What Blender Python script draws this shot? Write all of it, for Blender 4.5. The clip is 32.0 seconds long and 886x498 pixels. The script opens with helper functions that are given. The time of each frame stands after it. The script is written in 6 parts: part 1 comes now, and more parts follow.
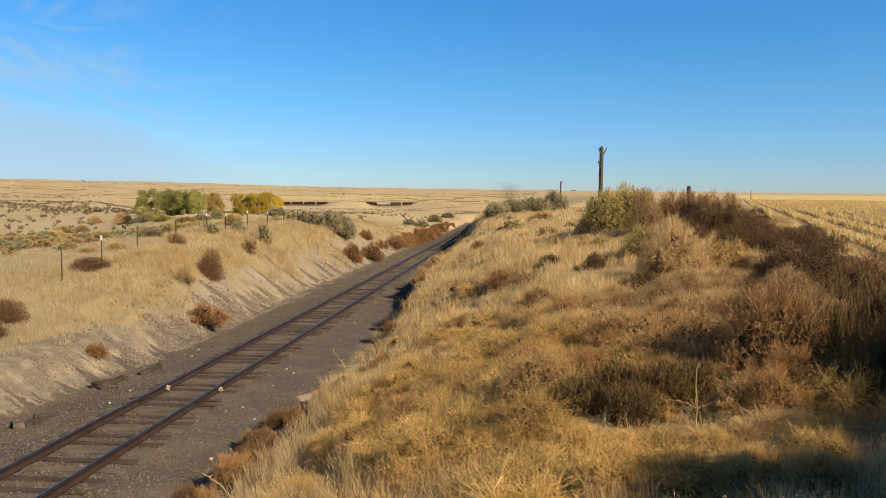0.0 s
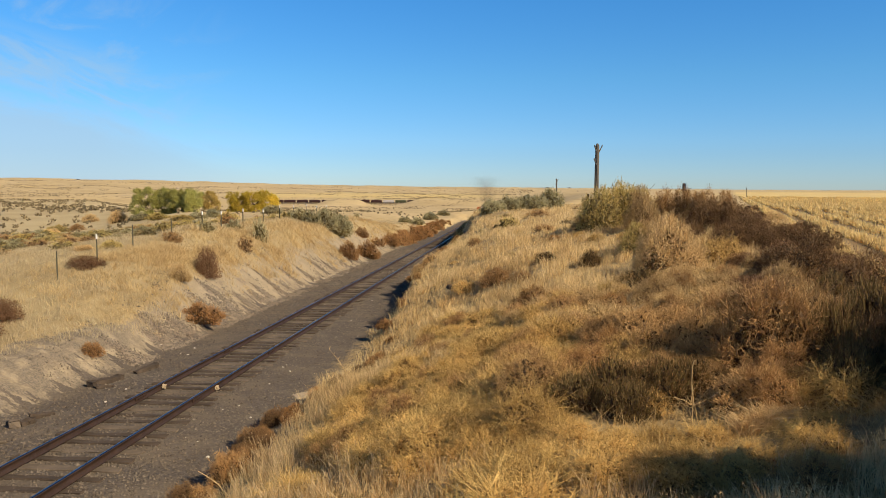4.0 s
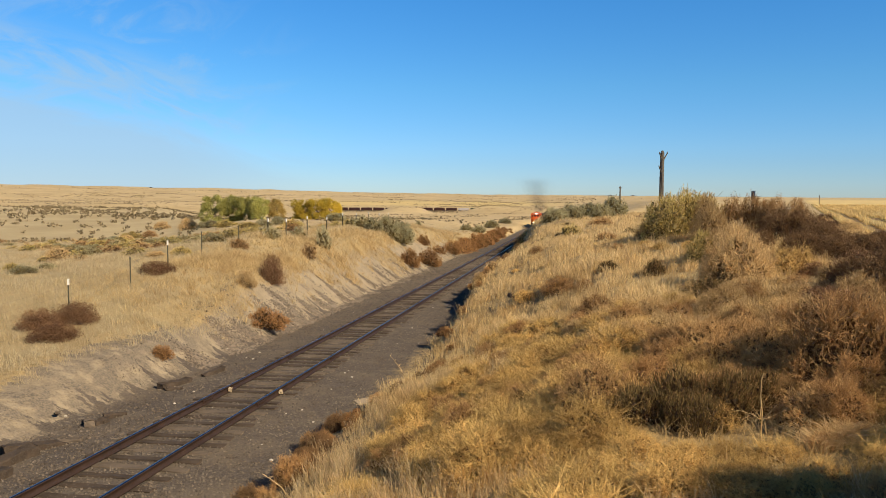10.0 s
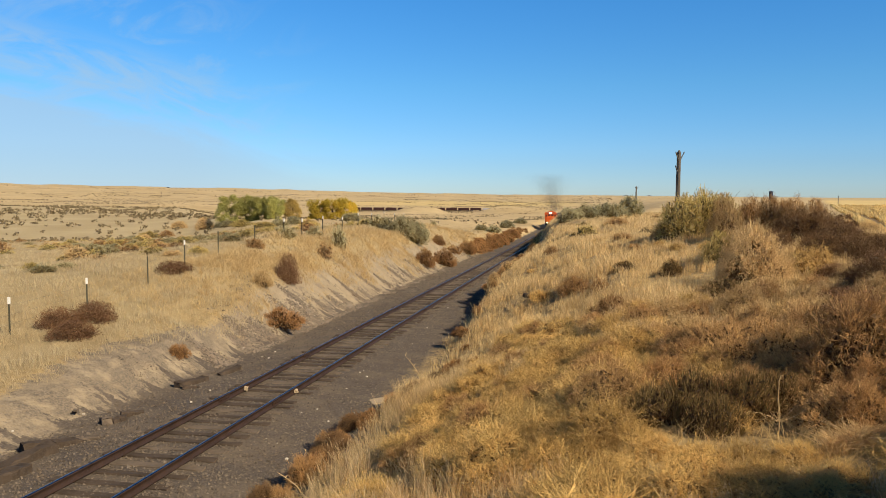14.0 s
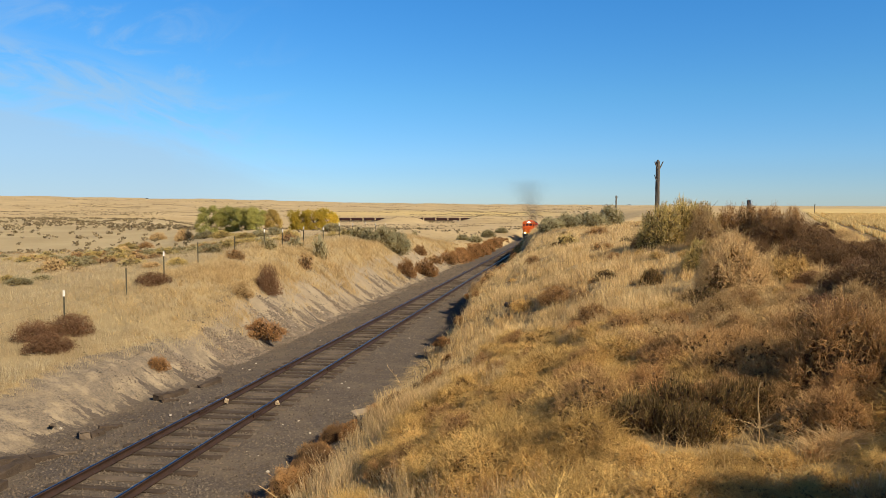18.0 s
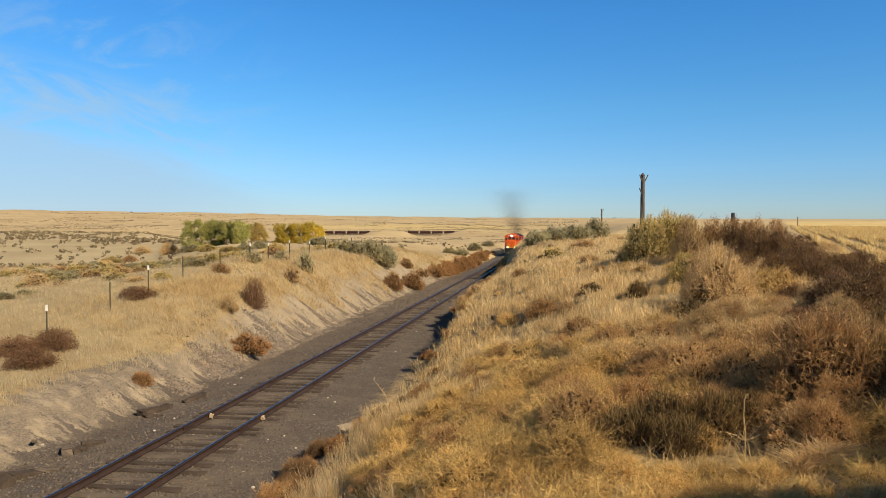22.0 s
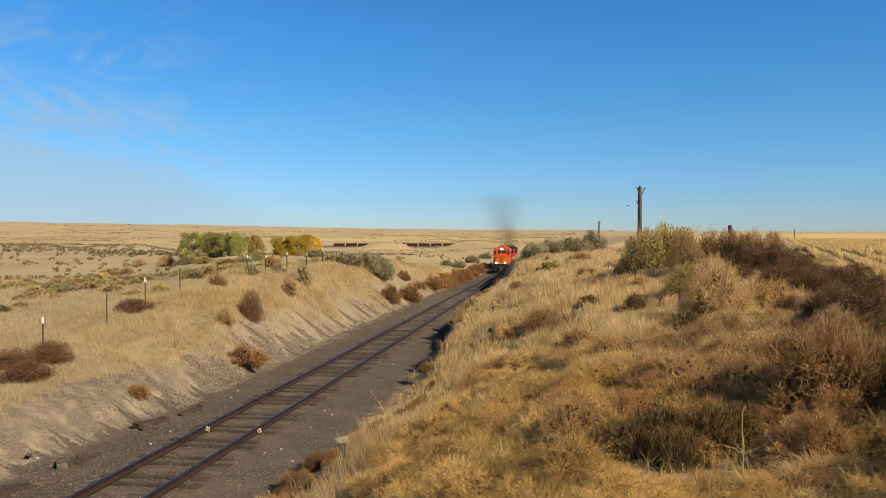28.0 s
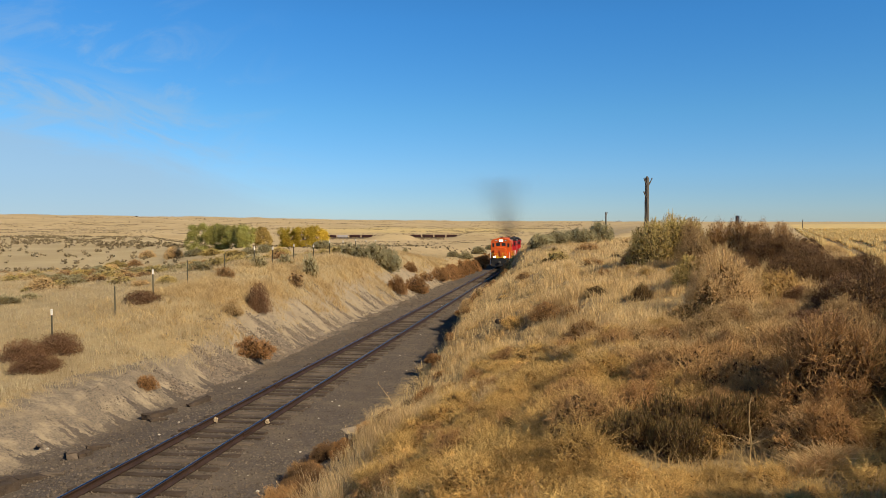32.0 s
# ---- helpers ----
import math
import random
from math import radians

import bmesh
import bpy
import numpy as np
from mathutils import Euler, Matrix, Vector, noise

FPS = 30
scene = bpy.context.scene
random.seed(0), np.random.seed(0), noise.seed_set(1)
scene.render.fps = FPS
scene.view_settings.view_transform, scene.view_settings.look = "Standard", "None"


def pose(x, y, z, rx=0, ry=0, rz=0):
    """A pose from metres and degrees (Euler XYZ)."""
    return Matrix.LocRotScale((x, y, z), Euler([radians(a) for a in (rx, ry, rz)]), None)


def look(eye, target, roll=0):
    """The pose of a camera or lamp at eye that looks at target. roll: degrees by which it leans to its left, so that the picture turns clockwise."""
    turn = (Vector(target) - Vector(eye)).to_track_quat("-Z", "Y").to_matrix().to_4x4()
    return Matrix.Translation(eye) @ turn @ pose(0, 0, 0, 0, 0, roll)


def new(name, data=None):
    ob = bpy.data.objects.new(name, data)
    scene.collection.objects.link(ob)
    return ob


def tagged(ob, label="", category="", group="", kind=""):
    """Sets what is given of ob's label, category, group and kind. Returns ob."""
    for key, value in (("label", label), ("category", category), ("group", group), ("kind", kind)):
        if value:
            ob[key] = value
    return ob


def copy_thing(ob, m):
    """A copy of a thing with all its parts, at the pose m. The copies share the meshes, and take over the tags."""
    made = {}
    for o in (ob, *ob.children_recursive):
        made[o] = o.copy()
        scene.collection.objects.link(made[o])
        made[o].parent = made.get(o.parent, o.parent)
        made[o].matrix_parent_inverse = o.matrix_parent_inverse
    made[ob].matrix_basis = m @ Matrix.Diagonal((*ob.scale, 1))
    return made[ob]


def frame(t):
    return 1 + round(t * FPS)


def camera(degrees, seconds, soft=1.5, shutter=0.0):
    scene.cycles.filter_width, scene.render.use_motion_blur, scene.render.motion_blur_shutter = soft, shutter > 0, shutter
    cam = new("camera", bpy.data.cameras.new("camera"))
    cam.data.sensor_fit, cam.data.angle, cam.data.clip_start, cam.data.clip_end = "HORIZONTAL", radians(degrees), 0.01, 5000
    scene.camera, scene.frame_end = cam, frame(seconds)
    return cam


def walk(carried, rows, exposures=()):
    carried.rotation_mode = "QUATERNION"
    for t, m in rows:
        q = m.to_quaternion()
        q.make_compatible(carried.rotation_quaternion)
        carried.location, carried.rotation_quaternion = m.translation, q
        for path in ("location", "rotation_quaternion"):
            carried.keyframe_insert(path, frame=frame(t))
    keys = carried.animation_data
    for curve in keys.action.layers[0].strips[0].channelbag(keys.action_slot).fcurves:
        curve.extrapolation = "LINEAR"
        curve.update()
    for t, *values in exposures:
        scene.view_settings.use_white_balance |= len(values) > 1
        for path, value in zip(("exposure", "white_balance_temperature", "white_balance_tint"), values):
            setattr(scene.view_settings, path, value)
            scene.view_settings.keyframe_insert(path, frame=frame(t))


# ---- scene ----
CAM_Z = 5.4
cam = camera(59.5, 32.0, soft=0.5)

# the camera stands on the bank and only turns: seconds, yaw, pitch, roll in degrees
TURNS = [
    (0, -5.037, -4.25, 0.376), (0.5, -4.943, -4.5, 0.266), (1, -5.002, -4.662, 0.288), (1.5, -5.001, -4.573, 0.294),
    (2, -4.99, -4.506, 0.399), (2.5, -5.119, -4.554, 0.203), (3, -5.283, -4.552, 0.225), (3.5, -5.323, -4.418, 0.235),
    (5.5, -5.164, -4.48, 0.504), (6, -4.772, -4.561, 0.667), (6.5, -3.496, -4.617, 0.367), (7, -2.62, -4.644, 0.392),
    (7.5, -1.925, -4.529, 0.559), (8, -1.628, -4.428, 0.643), (8.5, -1.46, -4.236, 0.73), (9, -1.236, -4.051, 0.66),
    (9.5, -0.956, -3.886, 0.54), (10, -0.798, -3.859, 0.246), (10.5, -0.647, -3.968, 0.249), (11, -0.499, -4.135, 0.118),
    (11.5, -0.234, -4.141, 0.266), (12, -0.244, -4.081, 0.215), (12.5, -0.18, -3.997, 0.152), (13, -0, -3.92, 0),
    (13.5, 0.225, -3.944, 0.085), (14, 0.321, -3.864, 0.273), (14.5, 0.418, -3.788, 0.411), (16.5, -0.387, -3.296, 0.183),
    (17, -0.639, -3.248, 0.157), (17.5, -0.874, -3.162, 0.214), (18, -1.052, -3.126, 0.034), (18.5, -1.088, -3.011, 0.031),
    (19, -1.163, -2.856, 0.198), (19.5, -1.318, -2.699, 0.093), (20, -1.407, -2.582, 0.078), (20.5, -1.588, -2.467, -0.02),
    (21, -1.782, -2.349, 0.055), (21.5, -1.938, -2.29, 0.17), (22, -2.057, -2.15, -0.035), (22.5, -2.22, -2.107, -0.271),
    (23, -2.297, -2.141, -0.137), (23.5, -2.277, -2.105, -0.06), (24, -2.286, -2.048, -0.052), (24.5, -2.317, -1.98, -0.065),
    (25, -2.327, -1.956, -0.163), (25.5, -2.34, -1.895, -0.127), (27.5, -2.303, -1.339, -0.064), (28, -2.242, -1.24, -0.008),
    (28.5, -2.22, -1.094, 0.193), (29, -2.211, -0.986, 0.297), (29.5, -2.229, -0.948, 0.166), (30, -2.211, -0.941, 0.354),
    (30.5, -2.192, -0.86, 0.299), (31, -2.174, -0.939, 0.137), (31.5, -2.053, -1.412, 0.03), (32, -1.755, -1.887, -0.158),
]


def turned(yaw, pitch, roll):
    return pose(0, 0, CAM_Z, 0, 0, yaw) @ pose(0, 0, 0, 90 + pitch) @ pose(0, 0, 0, 0, 0, roll)


walk(cam, [(t, turned(a, b, c)) for t, a, b, c in TURNS], [(0, 0.33), (22, 0.33), (28, 0.21), (32, 0.17)])

# ---- light ----
SUN_EL, SUN_AZ = 35.0, 131.0     # degrees; azimuth clockwise from +y
sun = new("sun", bpy.data.lights.new("sun", "SUN"))
sun.data.energy, sun.data.angle, sun.data.color = 5.2, radians(0.6), (1.0, 0.82, 0.56)
_e, _a = radians(SUN_EL), radians(SUN_AZ)
SUN_DIR = Vector((math.sin(_a) * math.cos(_e), math.cos(_a) * math.cos(_e), math.sin(_e)))
sun.matrix_world = look(SUN_DIR * 50, (0, 0, 0))

world = bpy.data.worlds.new("world")
scene.world = world
world.use_nodes = True


def sky_nodes():
    nt = world.node_tree
    n, l = nt.nodes, nt.links
    n.clear()
    out, bg, sky = n.new("ShaderNodeOutputWorld"), n.new("ShaderNodeBackground"), n.new("ShaderNodeTexSky")
    sky.sky_type, sky.sun_disc = "NISHITA", False
    sky.sun_elevation, sky.sun_rotation = radians(SUN_EL), radians(SUN_AZ)
    sky.air_density, sky.dust_density, sky.ozone_density = 1.0, 0.0, 3.0
    bg.inputs["Strength"].default_value = 0.1035
    # a thin veil of high cloud low in the west, with streaks along its slanting upper edge
    co, sep = n.new("ShaderNodeTexCoord"), n.new("ShaderNodeSeparateXYZ")
    l.new(co.outputs["Generated"], sep.inputs[0])

    def calc(op, a, b):
        m = n.new("ShaderNodeMath")
        m.operation = op
        for k, v in enumerate((a, b)):
            if isinstance(v, (int, float)):
                m.inputs[k].default_value = v
            else:
                l.new(v, m.inputs[k])
        return m.outputs[0]

    def ranged(v, lo, hi, top=1.0):
        mr = n.new("ShaderNodeMapRange")
        mr.interpolation_type = "SMOOTHSTEP"
        mr.inputs["From Min"].default_value, mr.inputs["From Max"].default_value, mr.inputs["To Max"].default_value = lo, hi, top
        l.new(v, mr.inputs["Value"])
        return mr.outputs[0]

    def cloud(scale, stretch, detail, lean=13.5, warp=0.6):
        turn, mp, nz = n.new("ShaderNodeMapping"), n.new("ShaderNodeMapping"), n.new("ShaderNodeTexNoise")
        turn.inputs["Rotation"].default_value = (0, radians(-lean), 0)
        mp.inputs["Scale"].default_value = stretch
        nz.inputs["Scale"].default_value, nz.inputs["Detail"].default_value, nz.inputs["Roughness"].default_value, nz.inputs["Distortion"].default_value = scale, detail, 0.6, warp
        l.new(co.outputs["Generated"], turn.inputs["Vector"]), l.new(turn.outputs[0], mp.inputs["Vector"]), l.new(mp.outputs[0], nz.inputs["Vector"])
        return nz.outputs["Fac"]

    slant = calc("ADD", sep.outputs["Z"], calc("MULTIPLY", sep.outputs["X"], 0.24))
    ragged = calc("ADD", slant, calc("MULTIPLY", calc("SUBTRACT", cloud(4.0, (1.4, 1.4, 5.0), 8), 0.5), 0.10))
    west = ranged(sep.outputs["X"], -0.06, -0.34)
    veil = calc("MULTIPLY", ranged(ragged, 0.022, -0.022, 0.62), west)
    near_edge = calc("MULTIPLY", ranged(slant, 0.095, 0.05), ranged(slant, 0.008, 0.03))
    streak = calc("MULTIPLY", calc("MULTIPLY", ranged(cloud(6.0, (1.2, 1.2, 5.0), 9), 0.38, 0.60, 0.6), near_edge), ranged(sep.outputs["X"], -0.10, -0.36))
    wisps = calc("MULTIPLY", calc("MULTIPLY", ranged(cloud(5.0, (1.6, 1.6, 3.6), 9, -20, 0.9), 0.47, 0.70, 0.50), ranged(sep.outputs["Z"], 0.32, 0.14)), ranged(sep.outputs["X"], -0.12, -0.38))
    total_fac = calc("MAXIMUM", veil, calc("MAXIMUM", streak, wisps))
    mix = n.new("ShaderNodeMixRGB")
    mix.inputs["Color2"].default_value = (3.25, 4.42, 5.5, 1)
    hs, cool = n.new("ShaderNodeHueSaturation"), n.new("ShaderNodeMixRGB")
    hs.inputs["Saturation"].default_value = 1.25
    cool.blend_type, cool.inputs["Fac"].default_value = "MULTIPLY", 1.0
    tint = n.new("ShaderNodeValToRGB")
    el = tint.color_ramp.elements
    el[0].position, el[0].color = 0.0, (0.445, 0.625, 1.06, 1)
    el[1].position, el[1].color = 0.75, (0.36, 0.39, 0.39, 1)
    for at, c in ((0.044, (0.435, 0.635, 1.0)), (0.138, (0.475, 0.78, 1.0)), (0.25, (0.47, 0.86, 1.10)), (0.33, (0.48, 0.84, 1.04)), (0.45, (0.43, 0.52, 0.55))):
        el.new(at).color = (*c, 1)
    l.new(sep.outputs["Z"], tint.inputs["Fac"]), l.new(tint.outputs[0], cool.inputs["Color2"])
    l.new(sky.outputs[0], hs.inputs["Color"]), l.new(hs.outputs[0], cool.inputs["Color1"])
    l.new(total_fac, mix.inputs["Fac"]), l.new(cool.outputs[0], mix.inputs["Color1"])
    l.new(mix.outputs[0], bg.inputs["Color"]), l.new(bg.outputs[0], out.inputs["Surface"])


sky_nodes()


# ---- terrain ----
TX = (-8.897, 0.17684, 5.271e-5, -2.855e-7)     # the track's middle, x over y
TZ = (0.357, 0.015611)                          # its height and fall


def smooth(a, b, v):
    t = np.clip((np.asarray(v, float) - a) / (b - a), 0, 1)
    return t * t * (3 - 2 * t)


def lattice(ix, iy, seed):
    h = (ix.astype(np.int64) * 374761393 + iy.astype(np.int64) * 668265263 + seed * 974634777) & 0x7FFFFFFF
    h = ((h ^ (h >> 13)) * 1274126177) & 0x7FFFFFFF
    return ((h ^ (h >> 16)) & 0xFFFF) / 65535.0


def vnoise(x, y, seed=0):
    """Smooth value noise from 0 to 1 with a cell of one metre."""
    x, y = np.asarray(x, float), np.asarray(y, float)
    ix, iy = np.floor(x), np.floor(y)
    fx, fy = x - ix, y - iy
    fx, fy = fx * fx * (3 - 2 * fx), fy * fy * (3 - 2 * fy)
    a, b = lattice(ix, iy, seed), lattice(ix + 1, iy, seed)
    c, d = lattice(ix, iy + 1, seed), lattice(ix + 1, iy + 1, seed)
    return (a * (1 - fx) + b * fx) * (1 - fy) + (c * (1 - fx) + d * fx) * fy


def fbm(x, y, seed=0, octaves=4):
    x, y = np.asarray(x, float), np.asarray(y, float)
    v, amp, tot = 0, 1.0, 0
    for o in range(octaves):
        v, tot = v + amp * vnoise(x * 2 ** o, y * 2 ** o, seed + o), tot + amp
        amp *= 0.5
    return v / tot


def track_x(y):
    y = np.asarray(y, float)
    c = np.clip(y, -20, 238)
    base = TX[0] + TX[1] * c + TX[2] * c ** 2 + TX[3] * c ** 3
    slope = TX[1] + 2 * TX[2] * c + 3 * TX[3] * c ** 2
    over = np.clip(y - 238, 0, 120)
    return base + slope * (y - c) + 0.0055 * over ** 2 + np.clip(y - 358, 0, None) * 1.32


def track_slope(y):
    return (track_x(np.asarray(y, float) + 0.5) - track_x(np.asarray(y, float) - 0.5))


def track_z(y):
    y = np.asarray(y, float)
    return TZ[0] - TZ[1] * y - 0.00026 * np.clip(y - 190, 0, 110) ** 2


def right_foot(y):
    """How far from the rails the right bank begins."""
    return 3.2 + 1.0 * smooth(17, 23, y) * smooth(47, 35, y) - 0.2 * smooth(35, 47, y) - 0.85 * smooth(74, 92, y)


def across(x, y):
    return (x - track_x(y)) / np.sqrt(1 + track_slope(y) ** 2)


LEFT_Y = [0, 15, 24.5, 28.6, 32.9, 36, 40, 49, 57, 68, 78, 86, 94, 104, 125, 160, 220]
LEFT_Z = [0.5, 0.6, 0.8, 1.0, 1.6, 2.05, 2.4, 2.85, 2.95, 2.8, 2.75, 2.6, 1.7, 0.6, -0.2, -1.2, -2.6]


def far_z(x, y):
    """The land beyond the cut: plain, valley and hills."""
    d = np.hypot(x, y) + 1e-6
    az = np.where(y > 1, x / np.maximum(y, 1), np.sign(x) * 3)
    plain = np.interp(d, [0, 40, 90, 150, 210, 320, 600, 1190, 1500, 2000], [1.2, 1.3, 1.2, 0.4, -0.8, -4.5, -16, -16, -6.5, -5])
    swale = np.interp(d, [0, 40, 70, 95, 140, 180, 450, 620, 1190, 1500, 2000], [1.2, 1.2, 0.9, 0.2, -2.8, -4.0, -2.4, -5, -15, -6.5, -5])
    plain = plain + (swale - plain) * smooth(-0.23, -0.36, az)
    right = np.interp(d, [0, 60, 300, 800, 2500], [3.1, 3.1, 3.0, 2.6, 3.2])
    plain = plain * (1 - smooth(0.17, 0.30, az)) + right * smooth(0.17, 0.30, az)
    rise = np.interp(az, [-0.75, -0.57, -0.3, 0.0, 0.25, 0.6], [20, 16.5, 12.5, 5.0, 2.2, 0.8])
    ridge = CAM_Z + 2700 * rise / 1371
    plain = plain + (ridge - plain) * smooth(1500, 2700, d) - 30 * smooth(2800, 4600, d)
    hill = 2.5 * np.exp(-(((x + 240) / 140) ** 2 + ((y - 420) / 130) ** 2))
    cut = np.exp(-((d - 1040) / 55) ** 2)
    hill = hill + 8.6 * cut * smooth(-0.076, -0.046, az) * smooth(0.006, -0.022, az)
    hill = hill + 8.6 * cut * smooth(0.028, 0.066, az) * (1 - smooth(0.2, 0.3, az))
    hill = hill + 7.0 * cut * smooth(-0.112, -0.135, az)
    wob = (fbm(x / 90, y / 90, 5, 4) - 0.5 - 0.35 * np.abs(2 * fbm(x / 140, y / 70, 15, 3) - 1)) * np.interp(d, [60, 300, 1000, 3000], [0.3, 2.6, 5.0, 10])
    return plain + hill + wob * (1 - 0.75 * smooth(0.2, 0.35, az)) * (1 - 0.8 * np.exp(-((d - 1130) / 130) ** 2))


def ground_z(x, y):
    x, y = np.asarray(x, float), np.asarray(y, float)
    u, zr = across(x, y), track_z(y)
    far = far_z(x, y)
    bed = zr - 0.21 - 0.11 * smooth(0.95, 3.0, np.abs(u))
    wig = (fbm(x / 7, y / 7, 11, 3) - 0.5)
    # the bank on the left of the rails
    zl = np.interp(y, LEFT_Y, LEFT_Z)
    foot = 3.7 + 1.0 * wig
    lw = np.maximum(1.2, (zl - bed) * (1.35 + 0.5 * wig))
    tl = np.clip((-u - foot) / lw, 0, 1.6)
    left = bed + (zl - bed) * np.where(tl < 0.8, tl * 1.02, 0.816 + 0.184 * smooth(0.8, 1.6, tl))
    blend = smooth(9, 26, -u)
    left = left * (1 - blend) + (far + 0.4 * np.exp(-((-u - 12) / 8) ** 2)) * blend
    # the bank on the right
    zc = np.interp(y, [0, 5, 12, 40, 90, 120, 170, 230], [3.3, 3.1, 2.9, 3.0, 3.1, 2.9, 1.4, -2.4])
    ragged = fbm(x / 1.4, y / 1.4, 17, 3) - 0.5
    foot_r = right_foot(y) + (0.8 * wig + 0.7 * ragged) * (1 - 0.6 * smooth(74, 92, y))
    rw = np.maximum(1.5, (zc - bed) * np.interp(y, [0, 20, 27, 34, 60, 68, 86, 100, 125], [2.6, 2.6, 2.25, 1.8, 1.55, 1.05, 0.72, 0.6, 0.58]))
    tr = np.clip((u - foot_r) / rw, 0, 1.5)
    step = 1.05 * smooth(0, 0.35, u - foot_r) * smooth(26, 33, y) * smooth(72, 62, y)
    right = bed + step + (zc - bed - step) * np.where(tr < 0.8, tr * 1.05, 0.84 + 0.16 * smooth(0.8, 1.5, tr))
    blend = smooth(18, 45, u)
    right = right * (1 - blend) + far * blend
    right = right + 0.9 * np.exp(-(((x - 14.5) / 4.5) ** 2 + ((y - 36) / 8) ** 2)) + 0.7 * np.exp(-(((x - 18) / 2.6) ** 2 + ((y - 36) / 6) ** 2))
    right = right + 0.8 * smooth(5, 0, np.hypot(x, y)) + 0.9 * smooth(-1, -9, y) * smooth(3, 9, u)
    # unseen mound added right of the camera to shade the near bank
    right = right + 2.8 * np.exp(-(((x - 7.6) / 1.7) ** 2 + ((y - 1.9) / 1.7) ** 2))
    side = np.where(u < 0, left, right)
    near = smooth(1500, 300, np.hypot(x, y)) * smooth(440, 290, y)
    z = side * near + far * (1 - near)
    rough = smooth(3.2, 5.5, np.abs(u)) * smooth(400, 100, np.hypot(x, y))
    return z + rough * ((fbm(x / 2.2, y / 2.2, 21, 4) - 0.5) * 0.34 + (fbm(x / 12, y / 12, 25, 2) - 0.5) * 0.3 * smooth(6, 10, np.abs(u)))


# ---- materials ----
def material(name, build, rough=0.85, metal=0.0):
    m = bpy.data.materials.new(name)
    m.use_nodes = True
    nt = m.node_tree
    b = nt.nodes["Principled BSDF"]
    b.inputs["Roughness"].default_value, b.inputs["Metallic"].default_value = rough, metal
    b.inputs["Specular IOR Level"].default_value = 0.25
    build(nt, nt.nodes, nt.links, b)
    return m


def noise_fac(n, l, scale, detail=5, lo=0.35, hi=0.65, vec=None, rough=0.55):
    nz, mr = n.new("ShaderNodeTexNoise"), n.new("ShaderNodeMapRange")
    nz.inputs["Scale"].default_value, nz.inputs["Detail"].default_value, nz.inputs["Roughness"].default_value = scale, detail, rough
    mr.inputs["From Min"].default_value, mr.inputs["From Max"].default_value = lo, hi
    if vec is None:
        co = n.new("ShaderNodeTexCoord")
        vec = co.outputs["Object"]
    l.new(vec, nz.inputs["Vector"])
    l.new(nz.outputs["Fac"], mr.inputs["Value"])
    return mr.outputs[0]


def mixed(n, l, fac, a, b, mode="MIX"):
    mx = n.new("ShaderNodeMixRGB")
    mx.blend_type = mode
    for sock, v in (("Fac", fac), ("Color1", a), ("Color2", b)):
        if isinstance(v, (tuple, list)):
            mx.inputs[sock].default_value = (*v, 1) if len(v) == 3 else v
        elif isinstance(v, float):
            mx.inputs[sock].default_value = v
        else:
            l.new(v, mx.inputs[sock])
    return mx.outputs[0]


def bump(n, l, b, height, strength=0.5, dist=0.02):
    bp = n.new("ShaderNodeBump")
    bp.inputs["Strength"].default_value, bp.inputs["Distance"].default_value = strength, dist
    l.new(height, bp.inputs["Height"])
    l.new(bp.outputs[0], b.inputs["Normal"])


def painted(name, colour, rough=0.5, metal=0.0, wear=0.75, scale=3.0):
    """Paint or bare stuff of one colour, with dirt at two scales."""
    def build(nt, n, l, b):
        dark = tuple(c * wear for c in colour)
        c1 = mixed(n, l, noise_fac(n, l, scale, 6, 0.35, 0.7), colour, dark)
        c2 = mixed(n, l, noise_fac(n, l, scale * 9, 4, 0.5, 0.75), c1, tuple(c * 0.6 + 0.03 for c in colour))
        l.new(c2, b.inputs["Base Color"])
        bump(n, l, b, noise_fac(n, l, scale * 14, 4, 0, 1), 0.2, 0.01)
    return material(name, build, rough, metal)


